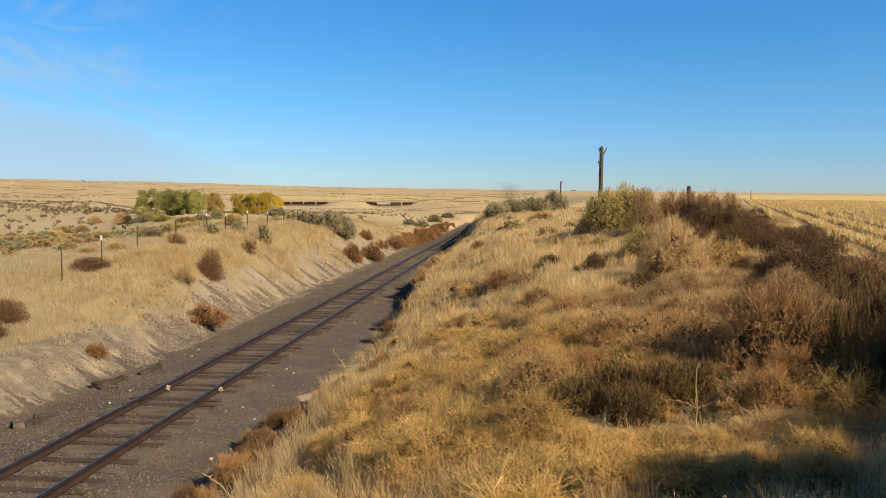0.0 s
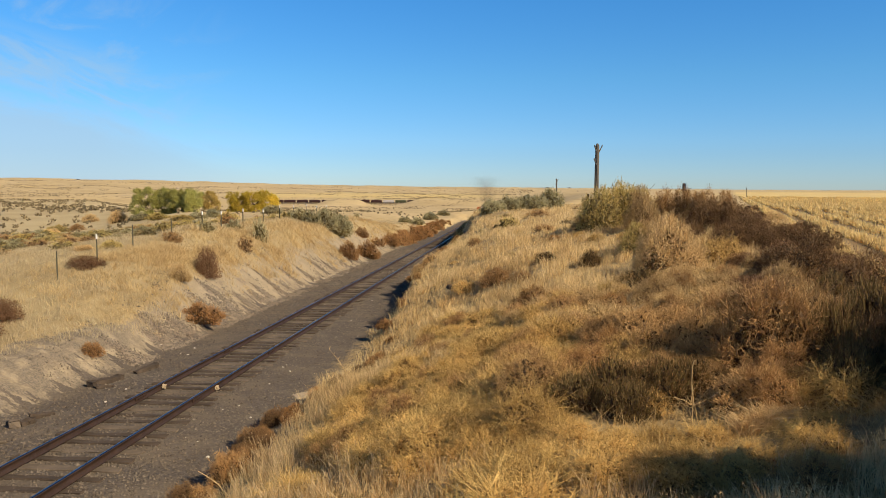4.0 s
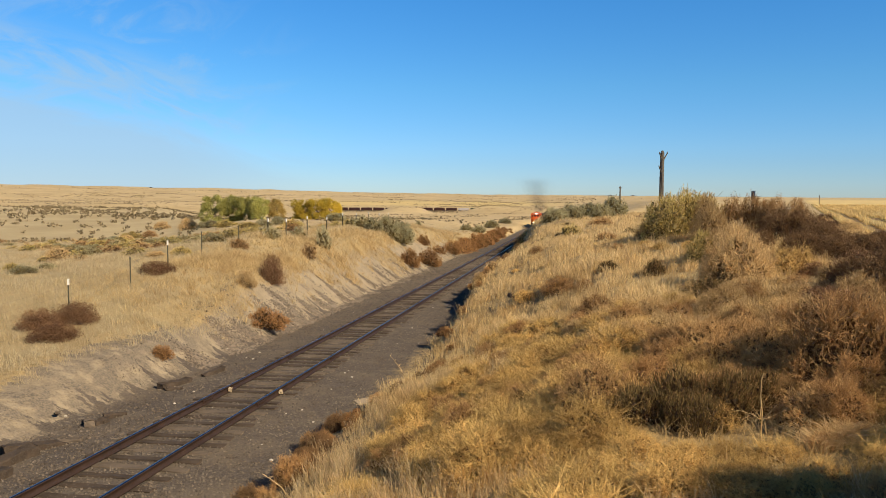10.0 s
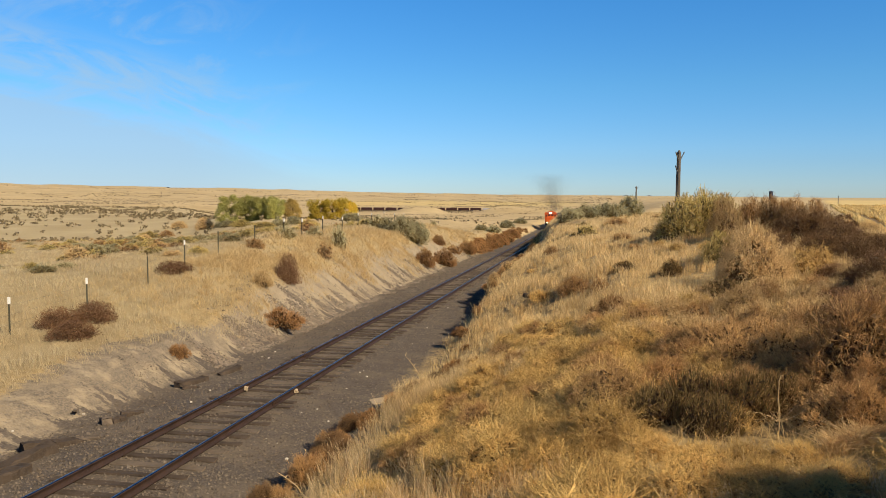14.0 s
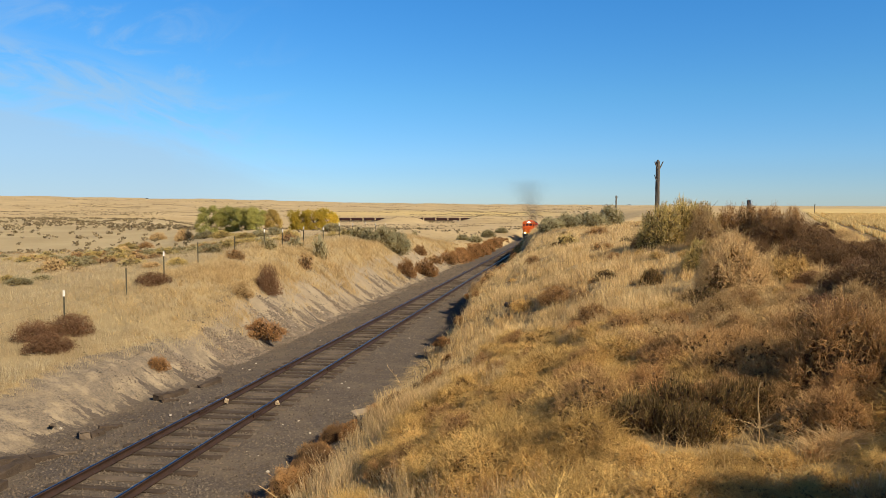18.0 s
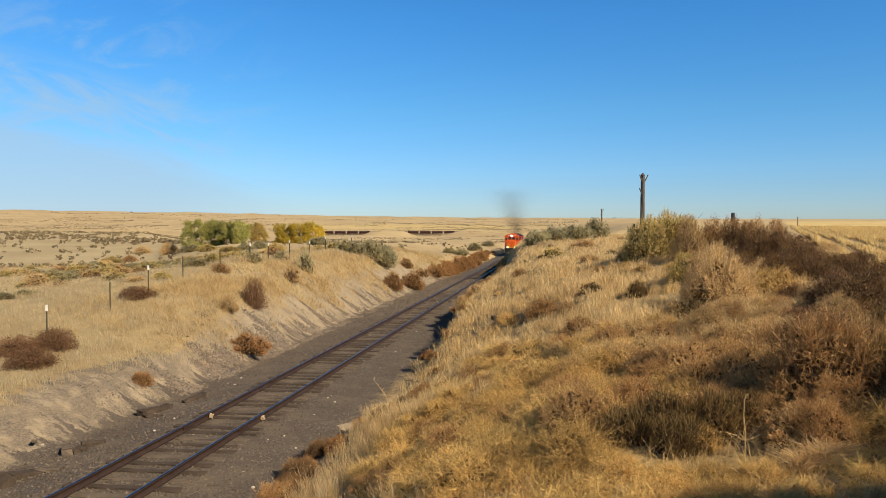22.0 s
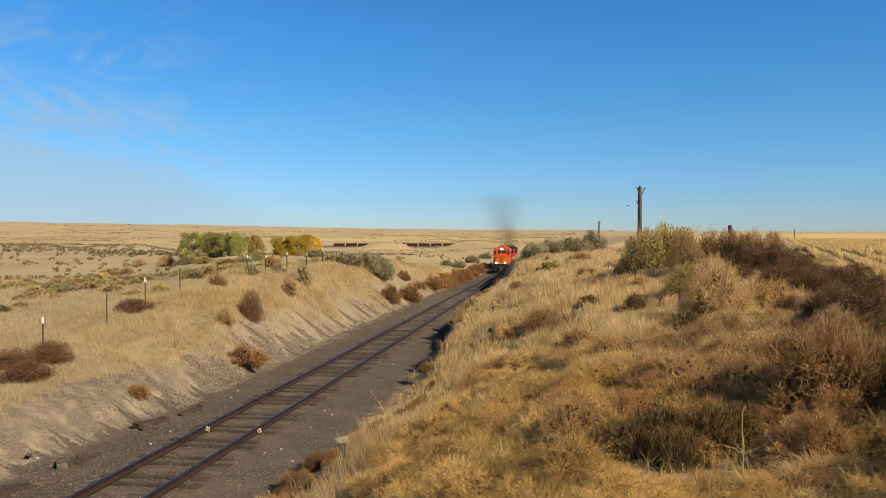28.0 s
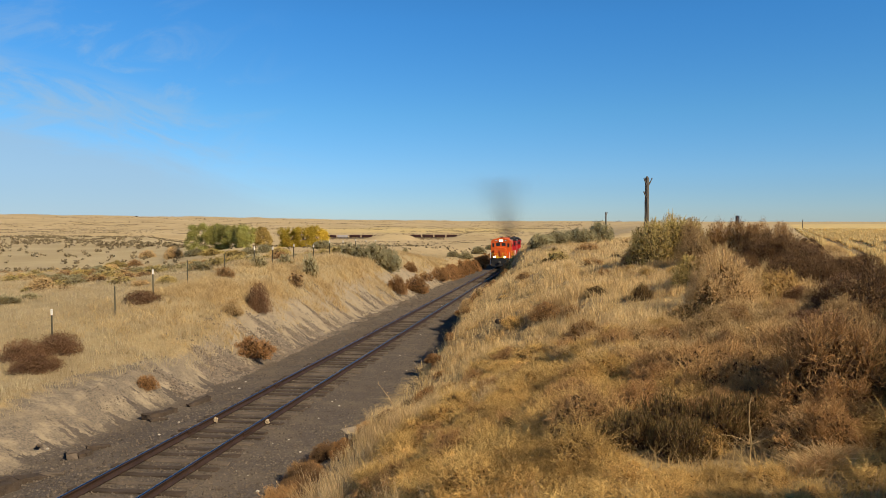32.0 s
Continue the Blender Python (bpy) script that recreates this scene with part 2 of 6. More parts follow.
def ground_material():
    def build(nt, n, l, b):
        def attr(name):
            a = n.new("ShaderNodeAttribute")
            a.attribute_name = name
            return a.outputs["Fac"]
        straw = mixed(n, l, noise_fac(n, l, 0.6, 6), (0.42, 0.315, 0.16), (0.32, 0.23, 0.115))
        straw = mixed(n, l, noise_fac(n, l, 7.0, 5, 0.45, 0.7), straw, (0.22, 0.155, 0.075))
        plain = mixed(n, l, noise_fac(n, l, 0.012, 8, 0.35, 0.65, rough=0.65), (0.56, 0.43, 0.235), (0.43, 0.325, 0.175))
        plain = mixed(n, l, noise_fac(n, l, 0.09, 7, 0.54, 0.74, rough=0.75), plain, (0.26, 0.195, 0.11))
        light = mixed(n, l, noise_fac(n, l, 0.5, 6), (0.40, 0.315, 0.175), (0.32, 0.25, 0.135))
        straw = mixed(n, l, attr("pale"), straw, light)
        plain = mixed(n, l, attr("swale"), plain, mixed(n, l, noise_fac(n, l, 0.05, 7), (0.47, 0.385, 0.225), (0.37, 0.295, 0.165)))
        base = mixed(n, l, attr("distant"), straw, plain)
        sand = mixed(n, l, noise_fac(n, l, 1.3, 7), (0.36, 0.295, 0.205), (0.285, 0.23, 0.157))
        sand = mixed(n, l, noise_fac(n, l, 14, 4, 0.58, 0.72), sand, (0.20, 0.15, 0.10))
        edge = noise_fac(n, l, 3.4, 8, 0.2, 0.8, rough=0.68)

        def soft(mask):
            ad, mr = n.new("ShaderNodeMath"), n.new("ShaderNodeMapRange")
            ad.operation = "ADD"
            l.new(mask, ad.inputs[0]), l.new(edge, ad.inputs[1])
            mr.inputs["From Min"].default_value, mr.inputs["From Max"].default_value = 0.80, 1.20
            l.new(ad.outputs[0], mr.inputs["Value"])
            return mr.outputs[0]
        tongue = noise_fac(n, l, 0.9, 7, 0.55, 0.66, rough=0.62)
        sand = mixed(n, l, tongue, sand, mixed(n, l, noise_fac(n, l, 16, 4, 0.4, 0.6), (0.26, 0.205, 0.15), (0.15, 0.125, 0.10)))
        near, rub = n.new("ShaderNodeMapRange"), n.new("ShaderNodeMath")
        near.inputs["From Min"].default_value, near.inputs["From Max"].default_value = 36, 26
        rub.operation = "MULTIPLY"
        l.new(attr("run"), near.inputs["Value"]), l.new(near.outputs[0], rub.inputs[0])
        l.new(noise_fac(n, l, 1.7, 8, 0.39, 0.57, rough=0.66), rub.inputs[1])
        sand = mixed(n, l, rub.outputs[0], sand, mixed(n, l, noise_fac(n, l, 19, 5, 0.4, 0.62), (0.235, 0.19, 0.14), (0.13, 0.11, 0.088)))
        c = mixed(n, l, soft(attr("sand")), base, sand)
        stone = mixed(n, l, noise_fac(n, l, 22, 5, 0.35, 0.7), (0.14, 0.115, 0.095), (0.058, 0.048, 0.041))
        stone = mixed(n, l, noise_fac(n, l, 0.8, 5, 0.45, 0.75), stone, (0.17, 0.135, 0.10))
        c = mixed(n, l, soft(attr("gravel")), c, stone)
        # stones washed up and sand washed down the left bank in fans
        vec = n.new("ShaderNodeCombineXYZ")
        along, out = n.new("ShaderNodeMath"), n.new("ShaderNodeMath")
        along.operation = out.operation = "MULTIPLY"
        along.inputs[1].default_value, out.inputs[1].default_value = 0.75, 0.16
        l.new(attr("run"), along.inputs[0]), l.new(attr("off"), out.inputs[0])
        l.new(along.outputs[0], vec.inputs[0]), l.new(out.outputs[0], vec.inputs[1])
        fan = noise_fac(n, l, 1.6, 5, 0.42, 0.72, vec=vec.outputs[0], rough=0.6)
        reach, gap, cover, both = (n.new("ShaderNodeMath") for _ in range(4))
        reach.operation, gap.operation, both.operation = "MULTIPLY_ADD", "SUBTRACT", "MULTIPLY"
        reach.inputs[1].default_value, reach.inputs[2].default_value = 1.7, 3.2
        l.new(fan, reach.inputs[0]), l.new(reach.outputs[0], gap.inputs[0]), l.new(attr("off"), gap.inputs[1])
        cover.operation = "MULTIPLY_ADD"
        cover.use_clamp = True
        cover.inputs[1].default_value, cover.inputs[2].default_value = 11.0, 0.5
        rag = n.new("ShaderNodeMath")
        rag.operation = "MULTIPLY_ADD"
        rag.inputs[1].default_value = 0.9
        l.new(noise_fac(n, l, 5.0, 6, 0.2, 0.8, rough=0.7), rag.inputs[0]), l.new(gap.outputs[0], rag.inputs[2])
        ragged = n.new("ShaderNodeMath")
        ragged.operation = "SUBTRACT"
        ragged.inputs[1].default_value = 0.45
        l.new(rag.outputs[0], ragged.inputs[0]), l.new(ragged.outputs[0], cover.inputs[0])
        l.new(cover.outputs[0], both.inputs[0]), l.new(attr("fans"), both.inputs[1])
        c = mixed(n, l, both.outputs[0], c, stone)
        field = mixed(n, l, attr("open_field"), (0.22, 0.15, 0.075), mixed(n, l, noise_fac(n, l, 0.05, 6), (0.68, 0.52, 0.23), (0.58, 0.44, 0.19)))
        c = mixed(n, l, attr("stubble"), c, field)
        l.new(c, b.inputs["Base Color"])
        bump(n, l, b, noise_fac(n, l, 9, 8, 0, 1), 0.9, 0.06)
    return material("ground", build, 0.95)


def blade_material(name, a, b2, c3, rough=0.8, clear=0.16, vary=True):
    """Dry stalks and leaves: colour by piece, a little light let through."""
    def build(nt, n, l, b):
        g = n.new("ShaderNodeNewGeometry")
        ramp = n.new("ShaderNodeValToRGB")
        el = ramp.color_ramp.elements
        el[0].color, el[1].color = (*a, 1), (*c3, 1)
        e = el.new(0.5)
        e.color = (*b2, 1)
        l.new(g.outputs["Random Per Island"], ramp.inputs["Fac"])
        oi = n.new("ShaderNodeObjectInfo")
        mr = n.new("ShaderNodeMapRange")
        mr.inputs["To Min"].default_value, mr.inputs["To Max"].default_value = (0.80, 1.32) if vary else (1.1, 1.1)
        l.new(oi.outputs["Random"], mr.inputs["Value"])
        patch = noise_fac(n, l, 0.35, 4, 0.3, 0.7, vec=g.outputs["Position"])
        c = mixed(n, l, patch, ramp.outputs[0], mixed(n, l, 1.0, ramp.outputs[0], (0.86, 0.80, 0.74), "MULTIPLY"))
        c = mixed(n, l, noise_fac(n, l, 2.2, 3, 0.42, 0.68, vec=g.outputs["Position"]), c, mixed(n, l, 1.0, c, (0.84, 0.80, 0.76), "MULTIPLY"))
        hs = n.new("ShaderNodeHueSaturation")
        l.new(c, hs.inputs["Color"]), l.new(mr.outputs[0], hs.inputs["Value"])
        l.new(hs.outputs[0], b.inputs["Base Color"])
        tr, mx = n.new("ShaderNodeBsdfTranslucent"), n.new("ShaderNodeMixShader")
        l.new(hs.outputs[0], tr.inputs["Color"])
        mx.inputs["Fac"].default_value = clear
        l.new(b.outputs[0], mx.inputs[1]), l.new(tr.outputs[0], mx.inputs[2])
        l.new(mx.outputs[0], n["Material Output"].inputs["Surface"])
    return material(name, build, rough)


def glow(name, colour, strength):
    def build(nt, n, l, b):
        b.inputs["Base Color"].default_value = (*colour, 1)
        b.inputs["Emission Color"].default_value = (*colour, 1)
        b.inputs["Emission Strength"].default_value = strength
    return material(name, build, 0.3)



def haze(name, colour, share):
    """Thin smoke: most of the light passes through each fleck."""
    def build(nt, n, l, b):
        b.inputs["Base Color"].default_value = (*colour, 1)
        tr, mx = n.new("ShaderNodeBsdfTransparent"), n.new("ShaderNodeMixShader")
        mx.inputs["Fac"].default_value = share
        l.new(tr.outputs[0], mx.inputs[1]), l.new(b.outputs[0], mx.inputs[2])
        l.new(mx.outputs[0], n["Material Output"].inputs["Surface"])
    return material(name, build, 1.0)


M_GROUND = ground_material()
M_GRASS = blade_material("pale_dry_grass", (0.69, 0.53, 0.27), (0.88, 0.71, 0.40), (0.44, 0.30, 0.13), clear=0.38, vary=False)
M_OAT = blade_material("dry_oat_grass", (0.74, 0.57, 0.31), (0.87, 0.70, 0.42), (0.52, 0.37, 0.18), clear=0.55, vary=False)
M_PLAIN = blade_material("plain_grass", (0.50, 0.42, 0.265), (0.57, 0.485, 0.315), (0.43, 0.355, 0.215), clear=0.3, vary=False)
M_GRASS_GOLD = blade_material("golden_dry_grass", (0.56, 0.43, 0.225), (0.65, 0.51, 0.28), (0.46, 0.345, 0.17), clear=0.3, vary=False)
M_GOLD = blade_material("golden_twigs", (0.66, 0.465, 0.175), (0.80, 0.58, 0.235), (0.46, 0.31, 0.115), clear=0.25)
M_BROWN = blade_material("brown_twigs", (0.46, 0.285, 0.125), (0.57, 0.365, 0.165), (0.29, 0.175, 0.08), clear=0.25)
M_TAN = blade_material("tan_twigs", (0.56, 0.405, 0.20), (0.69, 0.515, 0.265), (0.37, 0.25, 0.11), clear=0.1)
M_UMBER = blade_material("umber_twigs", (0.49, 0.32, 0.145), (0.61, 0.41, 0.19), (0.31, 0.195, 0.086), clear=0.2)
# core colours: twig tones darkened to put the shade inside bushes into them
M_CORE = blade_material("inner_shade_twigs", (0.065, 0.042, 0.024), (0.09, 0.058, 0.032), (0.045, 0.03, 0.018), clear=0.0)
M_CORE_GOLD = blade_material("inner_shade_golden_twigs", (0.32, 0.21, 0.08), (0.39, 0.26, 0.10), (0.22, 0.14, 0.055), clear=0.0)
M_CORE_TAN = blade_material("inner_shade_tan_twigs", (0.17, 0.11, 0.048), (0.22, 0.145, 0.062), (0.12, 0.076, 0.034), clear=0.0)
M_CORE_BROWN = blade_material("inner_shade_brown_twigs", (0.15, 0.088, 0.042), (0.19, 0.115, 0.055), (0.11, 0.064, 0.03), clear=0.0)
M_CORE_OLIVE = blade_material("inner_shade_olive_twigs", (0.19, 0.15, 0.062), (0.24, 0.19, 0.08), (0.14, 0.11, 0.047), clear=0.0)
# brown twigs, darkened to include the shadow lying on the field-edge piles
M_DOME = blade_material("fine_brown_shaded_twigs", (0.205, 0.125, 0.061), (0.265, 0.164, 0.079), (0.14, 0.084, 0.043), clear=0.1)
M_DARK = blade_material("dark_twigs", (0.20, 0.115, 0.062), (0.26, 0.15, 0.08), (0.13, 0.075, 0.043), clear=0.1)
M_RUST = blade_material("rust_twigs", (0.37, 0.205, 0.086), (0.46, 0.265, 0.112), (0.25, 0.138, 0.058), clear=0.1)
M_GREENISH = blade_material("dull_green_twigs", (0.155, 0.112, 0.046), (0.225, 0.165, 0.066), (0.09, 0.068, 0.03), clear=0.12)
M_SAGE = blade_material("sage_leaves", (0.37, 0.35, 0.21), (0.46, 0.435, 0.265), (0.27, 0.25, 0.15), clear=0.12)
M_RABBIT = blade_material("rabbitbrush_sprays", (0.56, 0.45, 0.155), (0.66, 0.54, 0.20), (0.42, 0.33, 0.115), clear=0.15)
M_LEAF_GREEN = blade_material("green_leaves", (0.43, 0.435, 0.145), (0.54, 0.53, 0.185), (0.33, 0.345, 0.105), clear=0.42)
M_LEAF_YELLOW = blade_material("yellow_leaves", (0.61, 0.48, 0.07), (0.68, 0.54, 0.09), (0.50, 0.40, 0.055), clear=0.42)
M_LEAF_ORANGE = blade_material("tan_leaves", (0.58, 0.455, 0.16), (0.64, 0.51, 0.19), (0.48, 0.37, 0.125), clear=0.42)
M_STALK = blade_material("bleached_stalk", (0.60, 0.46, 0.25), (0.66, 0.50, 0.27), (0.52, 0.38, 0.2), clear=0.1)
M_STUBBLE = blade_material("corn_stubble", (0.80, 0.62, 0.28), (0.88, 0.72, 0.36), (0.66, 0.49, 0.20), clear=0.42, vary=False)
M_FARBRUSH = blade_material("far_brush", (0.20, 0.165, 0.10), (0.25, 0.205, 0.125), (0.14, 0.115, 0.07), clear=0.05, vary=False)
M_BARK = painted("bark", (0.16, 0.115, 0.075), 0.9)
M_STONE = blade_material("crushed_stone", (0.16, 0.137, 0.115), (0.25, 0.21, 0.17), (0.08, 0.068, 0.058), clear=0.0)
M_TIE = painted("weathered_tie", (0.088, 0.064, 0.047), 0.92, wear=0.5, scale=4)
M_TIE_GREY = painted("greyed_wood", (0.165, 0.128, 0.096), 0.92, wear=0.6, scale=4)
M_RAIL = painted("rusty_rail", (0.075, 0.045, 0.034), 0.6, 0.5, wear=0.6)
M_RAIL_TOP = painted("polished_rail_head", (0.20, 0.19, 0.23), 0.27, 1.0, wear=0.7)
M_POLE = painted("grey_pole_wood", (0.135, 0.118, 0.10), 0.9, wear=0.55, scale=6)
M_POST = painted("green_post_steel", (0.075, 0.07, 0.045), 0.7)
M_WHITE = painted("white_paint", (0.80, 0.78, 0.74), 0.6, wear=0.85)
M_WIRE = painted("wire", (0.2, 0.17, 0.14), 0.5, 0.8)
M_CHALK = painted("whitish_stone", (0.52, 0.47, 0.40), 0.9)
M_ROCK = painted("pale_block", (0.42, 0.33, 0.22), 0.9)
M_ORANGE = painted("orange_paint", (0.68, 0.115, 0.013), 0.35, wear=0.85, scale=1.2)
M_RED = painted("red_paint", (0.52, 0.028, 0.03), 0.35, wear=0.8, scale=1.2)
M_BLACK = painted("black_paint", (0.02, 0.02, 0.022), 0.5, wear=0.8)
M_YELLOW = painted("yellow_paint", (0.80, 0.47, 0.04), 0.4, wear=0.85)
M_GREYSTEEL = painted("grey_steel", (0.13, 0.12, 0.11), 0.55, 0.3)
M_MAROON = painted("maroon_car_paint", (0.04, 0.012, 0.010), 0.6, wear=0.6, scale=0.6)
M_LIGHTCAR = painted("pale_grey_car_paint", (0.46, 0.43, 0.42), 0.5, wear=0.75, scale=0.6)
M_OLIVE = painted("dark_green_car_paint", (0.06, 0.065, 0.03), 0.6, wear=0.7, scale=0.6)
M_GLASS = painted("dark_window_glass", (0.02, 0.025, 0.03), 0.06, wear=1.0)
M_LAMP = glow("lit_lamp", (1.0, 0.93, 0.80), 6.0)
M_LAMP_WARM = glow("lit_ditch_lamp", (1.0, 0.80, 0.45), 5.0)
M_BLUE = painted("blue_silo_paint", (0.02, 0.035, 0.075), 0.45)
M_SMOKE = haze("soot_haze", (0.12, 0.105, 0.09), 0.19)
M_FEATHER = painted("black_feathers", (0.012, 0.011, 0.012), 0.8)


# ---- mesh helpers ----
def quads(name, verts, faces):
    """A mesh from arrays: verts (n, 3), faces (m, 4)."""
    me = bpy.data.meshes.new(name)
    verts, faces = np.asarray(verts, np.float32), np.asarray(faces, np.int32)
    k = faces.shape[1]
    me.vertices.add(len(verts))
    me.vertices.foreach_set("co", verts.ravel())
    me.loops.add(faces.size)
    me.loops.foreach_set("vertex_index", faces.ravel())
    me.polygons.add(len(faces))
    me.polygons.foreach_set("loop_start", np.arange(0, faces.size, k, dtype=np.int32))
    me.update(calc_edges=True)
    return me


def mesh_ob(name, me, mat, parent=None):
    ob = new(name, me)
    if not me.materials:
        me.materials.append(mat)
    if parent:
        ob.parent = parent
    return ob


def part(name, bm, mat, parent=None, label="", smooth_faces=False):
    me = bpy.data.meshes.new(name)
    if smooth_faces:
        for fc in bm.faces:
            fc.smooth = True
    bm.to_mesh(me)
    bm.free()
    ob = mesh_ob(name, me, mat, parent)
    if label:
        tagged(ob, label)
    return ob


def empty(name, m=None):
    ob = new(name)
    if m is not None:
        ob.matrix_basis = m
    return ob


def box(sx, sy, sz, x=0, y=0, z=0, bevel=0.0, m=None):
    """A box of that size with its centre there, its edges bevelled."""
    bm = bmesh.new()
    bmesh.ops.create_cube(bm, size=1)
    bmesh.ops.scale(bm, vec=(sx, sy, sz), verts=bm.verts)
    if bevel:
        bmesh.ops.bevel(bm, geom=bm.edges[:], offset=bevel, segments=1, affect="EDGES")
    if m is not None:
        bmesh.ops.transform(bm, matrix=m, verts=bm.verts)
    bmesh.ops.translate(bm, vec=(x, y, z), verts=bm.verts)
    return bm


def rod(a, b, r1, r2=None, seg=8, caps=True):
    """A round bar from a to b."""
    a, b = Vector(a), Vector(b)
    bm = bmesh.new()
    bmesh.ops.create_cone(bm, cap_ends=caps, segments=seg, radius1=r1, radius2=r1 if r2 is None else r2, depth=(b - a).length)
    bmesh.ops.transform(bm, matrix=Matrix.Translation((a + b) / 2) @ (b - a).to_track_quat("Z", "Y").to_matrix().to_4x4(), verts=bm.verts)
    return bm


def joined(*bms):
    out = bmesh.new()
    for bm in bms:
        me = bpy.data.meshes.new("piece")
        bm.to_mesh(me)
        bm.free()
        out.from_mesh(me)
        bpy.data.meshes.remove(me)
    return out


def extruded(outline, depth, axis="x"):
    """An outline of (a, b) pairs in the y-z plane (axis x) or the x-z plane (axis y), made that deep about the middle."""
    bm = bmesh.new()
    place = (lambda a, b: (-depth / 2, a, b)) if axis == "x" else (lambda a, b: (a, -depth / 2, b))
    fc = bm.faces.new([bm.verts.new(place(a, b)) for a, b in outline])
    got = bmesh.ops.extrude_face_region(bm, geom=[fc])
    vec = (depth, 0, 0) if axis == "x" else (0, depth, 0)
    bmesh.ops.translate(bm, vec=vec, verts=[v for v in got["geom"] if isinstance(v, bmesh.types.BMVert)])
    bmesh.ops.recalc_face_normals(bm, faces=bm.faces)
    return bm


# ---- ground ----
def make_ground():
    front = np.radians(np.arange(-40, 40.01, 0.25))
    back = np.radians(np.linspace(40, 320, 58)[1:-1])
    ang = np.concatenate([front, back])
    rad = np.concatenate([[0.0], 0.6 * np.exp(np.linspace(0, math.log(4700 / 0.6), 430))])
    a, r = np.meshgrid(ang, rad, indexing="xy")
    x, y = r * np.sin(a), r * np.cos(a)
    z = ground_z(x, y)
    nr, na = a.shape
    i = np.arange(nr - 1)[:, None] * na
    j = np.arange(na)[None]
    k = (j + 1) % na
    f = np.stack([i + j, i + k, i + na + k, i + na + j], -1).reshape(-1, 4)
    me = quads("ground", np.stack([x, y, z], -1).reshape(-1, 3), f[:, ::-1])
    me.polygons.foreach_set("use_smooth", np.ones(len(me.polygons), bool))
    u = across(x, y)
    d = np.hypot(x, y)
    gravel = np.where(u < 0, smooth(3.9, 2.9, -u), smooth(4.2, 2.4, u)) * smooth(440, 280, y)
    zl, zb = np.interp(y, LEFT_Y, LEFT_Z), track_z(y) - 0.3
    tl = (-u - 3.7) / np.maximum(1.2, (zl - zb) * 1.35)
    tl = tl / (1 + 1.3 * smooth(30, 23, y))
    sand = smooth(-0.9, -0.5, tl) * smooth(0.78, 0.38, tl) * smooth(105, 75, y) * (u < 0)
    sand = np.maximum(sand, 0.8 * np.exp(-(((x - 14.6) / 1.1) ** 2 + ((y - 27) / 3.5) ** 2)))
    stub = smooth(0, 2.0, (x - 3.3 - 0.478 * y) / 1.108) * smooth(8, 14, y) * smooth(1500, 900, y)
    az = x / np.maximum(y, 1)
    stub = np.maximum(stub, 0.8 * smooth(1330, 1400, d) * smooth(1800, 1600, d) * smooth(-0.2, -0.1, az) * smooth(0.2, 0.1, az) * (y > 0))
    for nm, v in (("gravel", gravel), ("sand", sand), ("stubble", stub), ("distant", smooth(70, 160, d) * (1 - stub)), ("pale", smooth(4.5, 8, -u)), ("swale", 0.8 * smooth(130, 190, d) * smooth(800, 480, d) * smooth(-0.18, -0.3, az)), ("run", y), ("off", -u), ("fans", (u < -2) * smooth(120, 95, y) * (y > 0)), ("open_field", smooth(90, 260, d))):
        at = me.attributes.new(nm, "FLOAT", "POINT")
        at.data.foreach_set("value", np.ascontiguousarray(v.ravel(), dtype=np.float32))
    ob = mesh_ob("ground", me, M_GROUND)
    tagged(ob, "dry grassland with a sandy railway cutting and low hills", "ground", kind="structure")


make_ground()


# ---- railway track ----
def track_pose(y, u=0.0, z=0.0):
    """A pose on the track at that y: its own y axis along the rails, away from the camera."""
    s = float(track_slope(y))
    c = 1 / math.sqrt(1 + s * s)
    return (pose(float(track_x(y)) + u * c, y - u * s * c, float(track_z(y)) + z, 0, 0, -math.degrees(math.atan(s)))
            @ pose(0, 0, 0, -math.degrees(math.atan(TZ[1]))))


def swept(outline, ys, u0, z0):
    """An outline (across, up) drawn along the track."""
    v, nring = [], len(outline)
    for y in ys:
        m = track_pose(float(y))
        v += [m @ Vector((u0 + a, 0, z0 + b)) for a, b in outline]
    f = [[i * nring + j, i * nring + (j + 1) % nring, (i + 1) * nring + (j + 1) % nring, (i + 1) * nring + j]
         for i in range(len(ys) - 1) for j in range(nring)]
    return quads("rail", [tuple(p) for p in v], f)


RAIL = [(-0.07, -0.165), (-0.07, -0.15), (-0.012, -0.13), (-0.01, -0.05), (-0.036, -0.035), (-0.036, -0.002),
        (0.036, -0.002), (0.036, -0.035), (0.01, -0.05), (0.012, -0.13), (0.07, -0.15), (0.07, -0.165)]


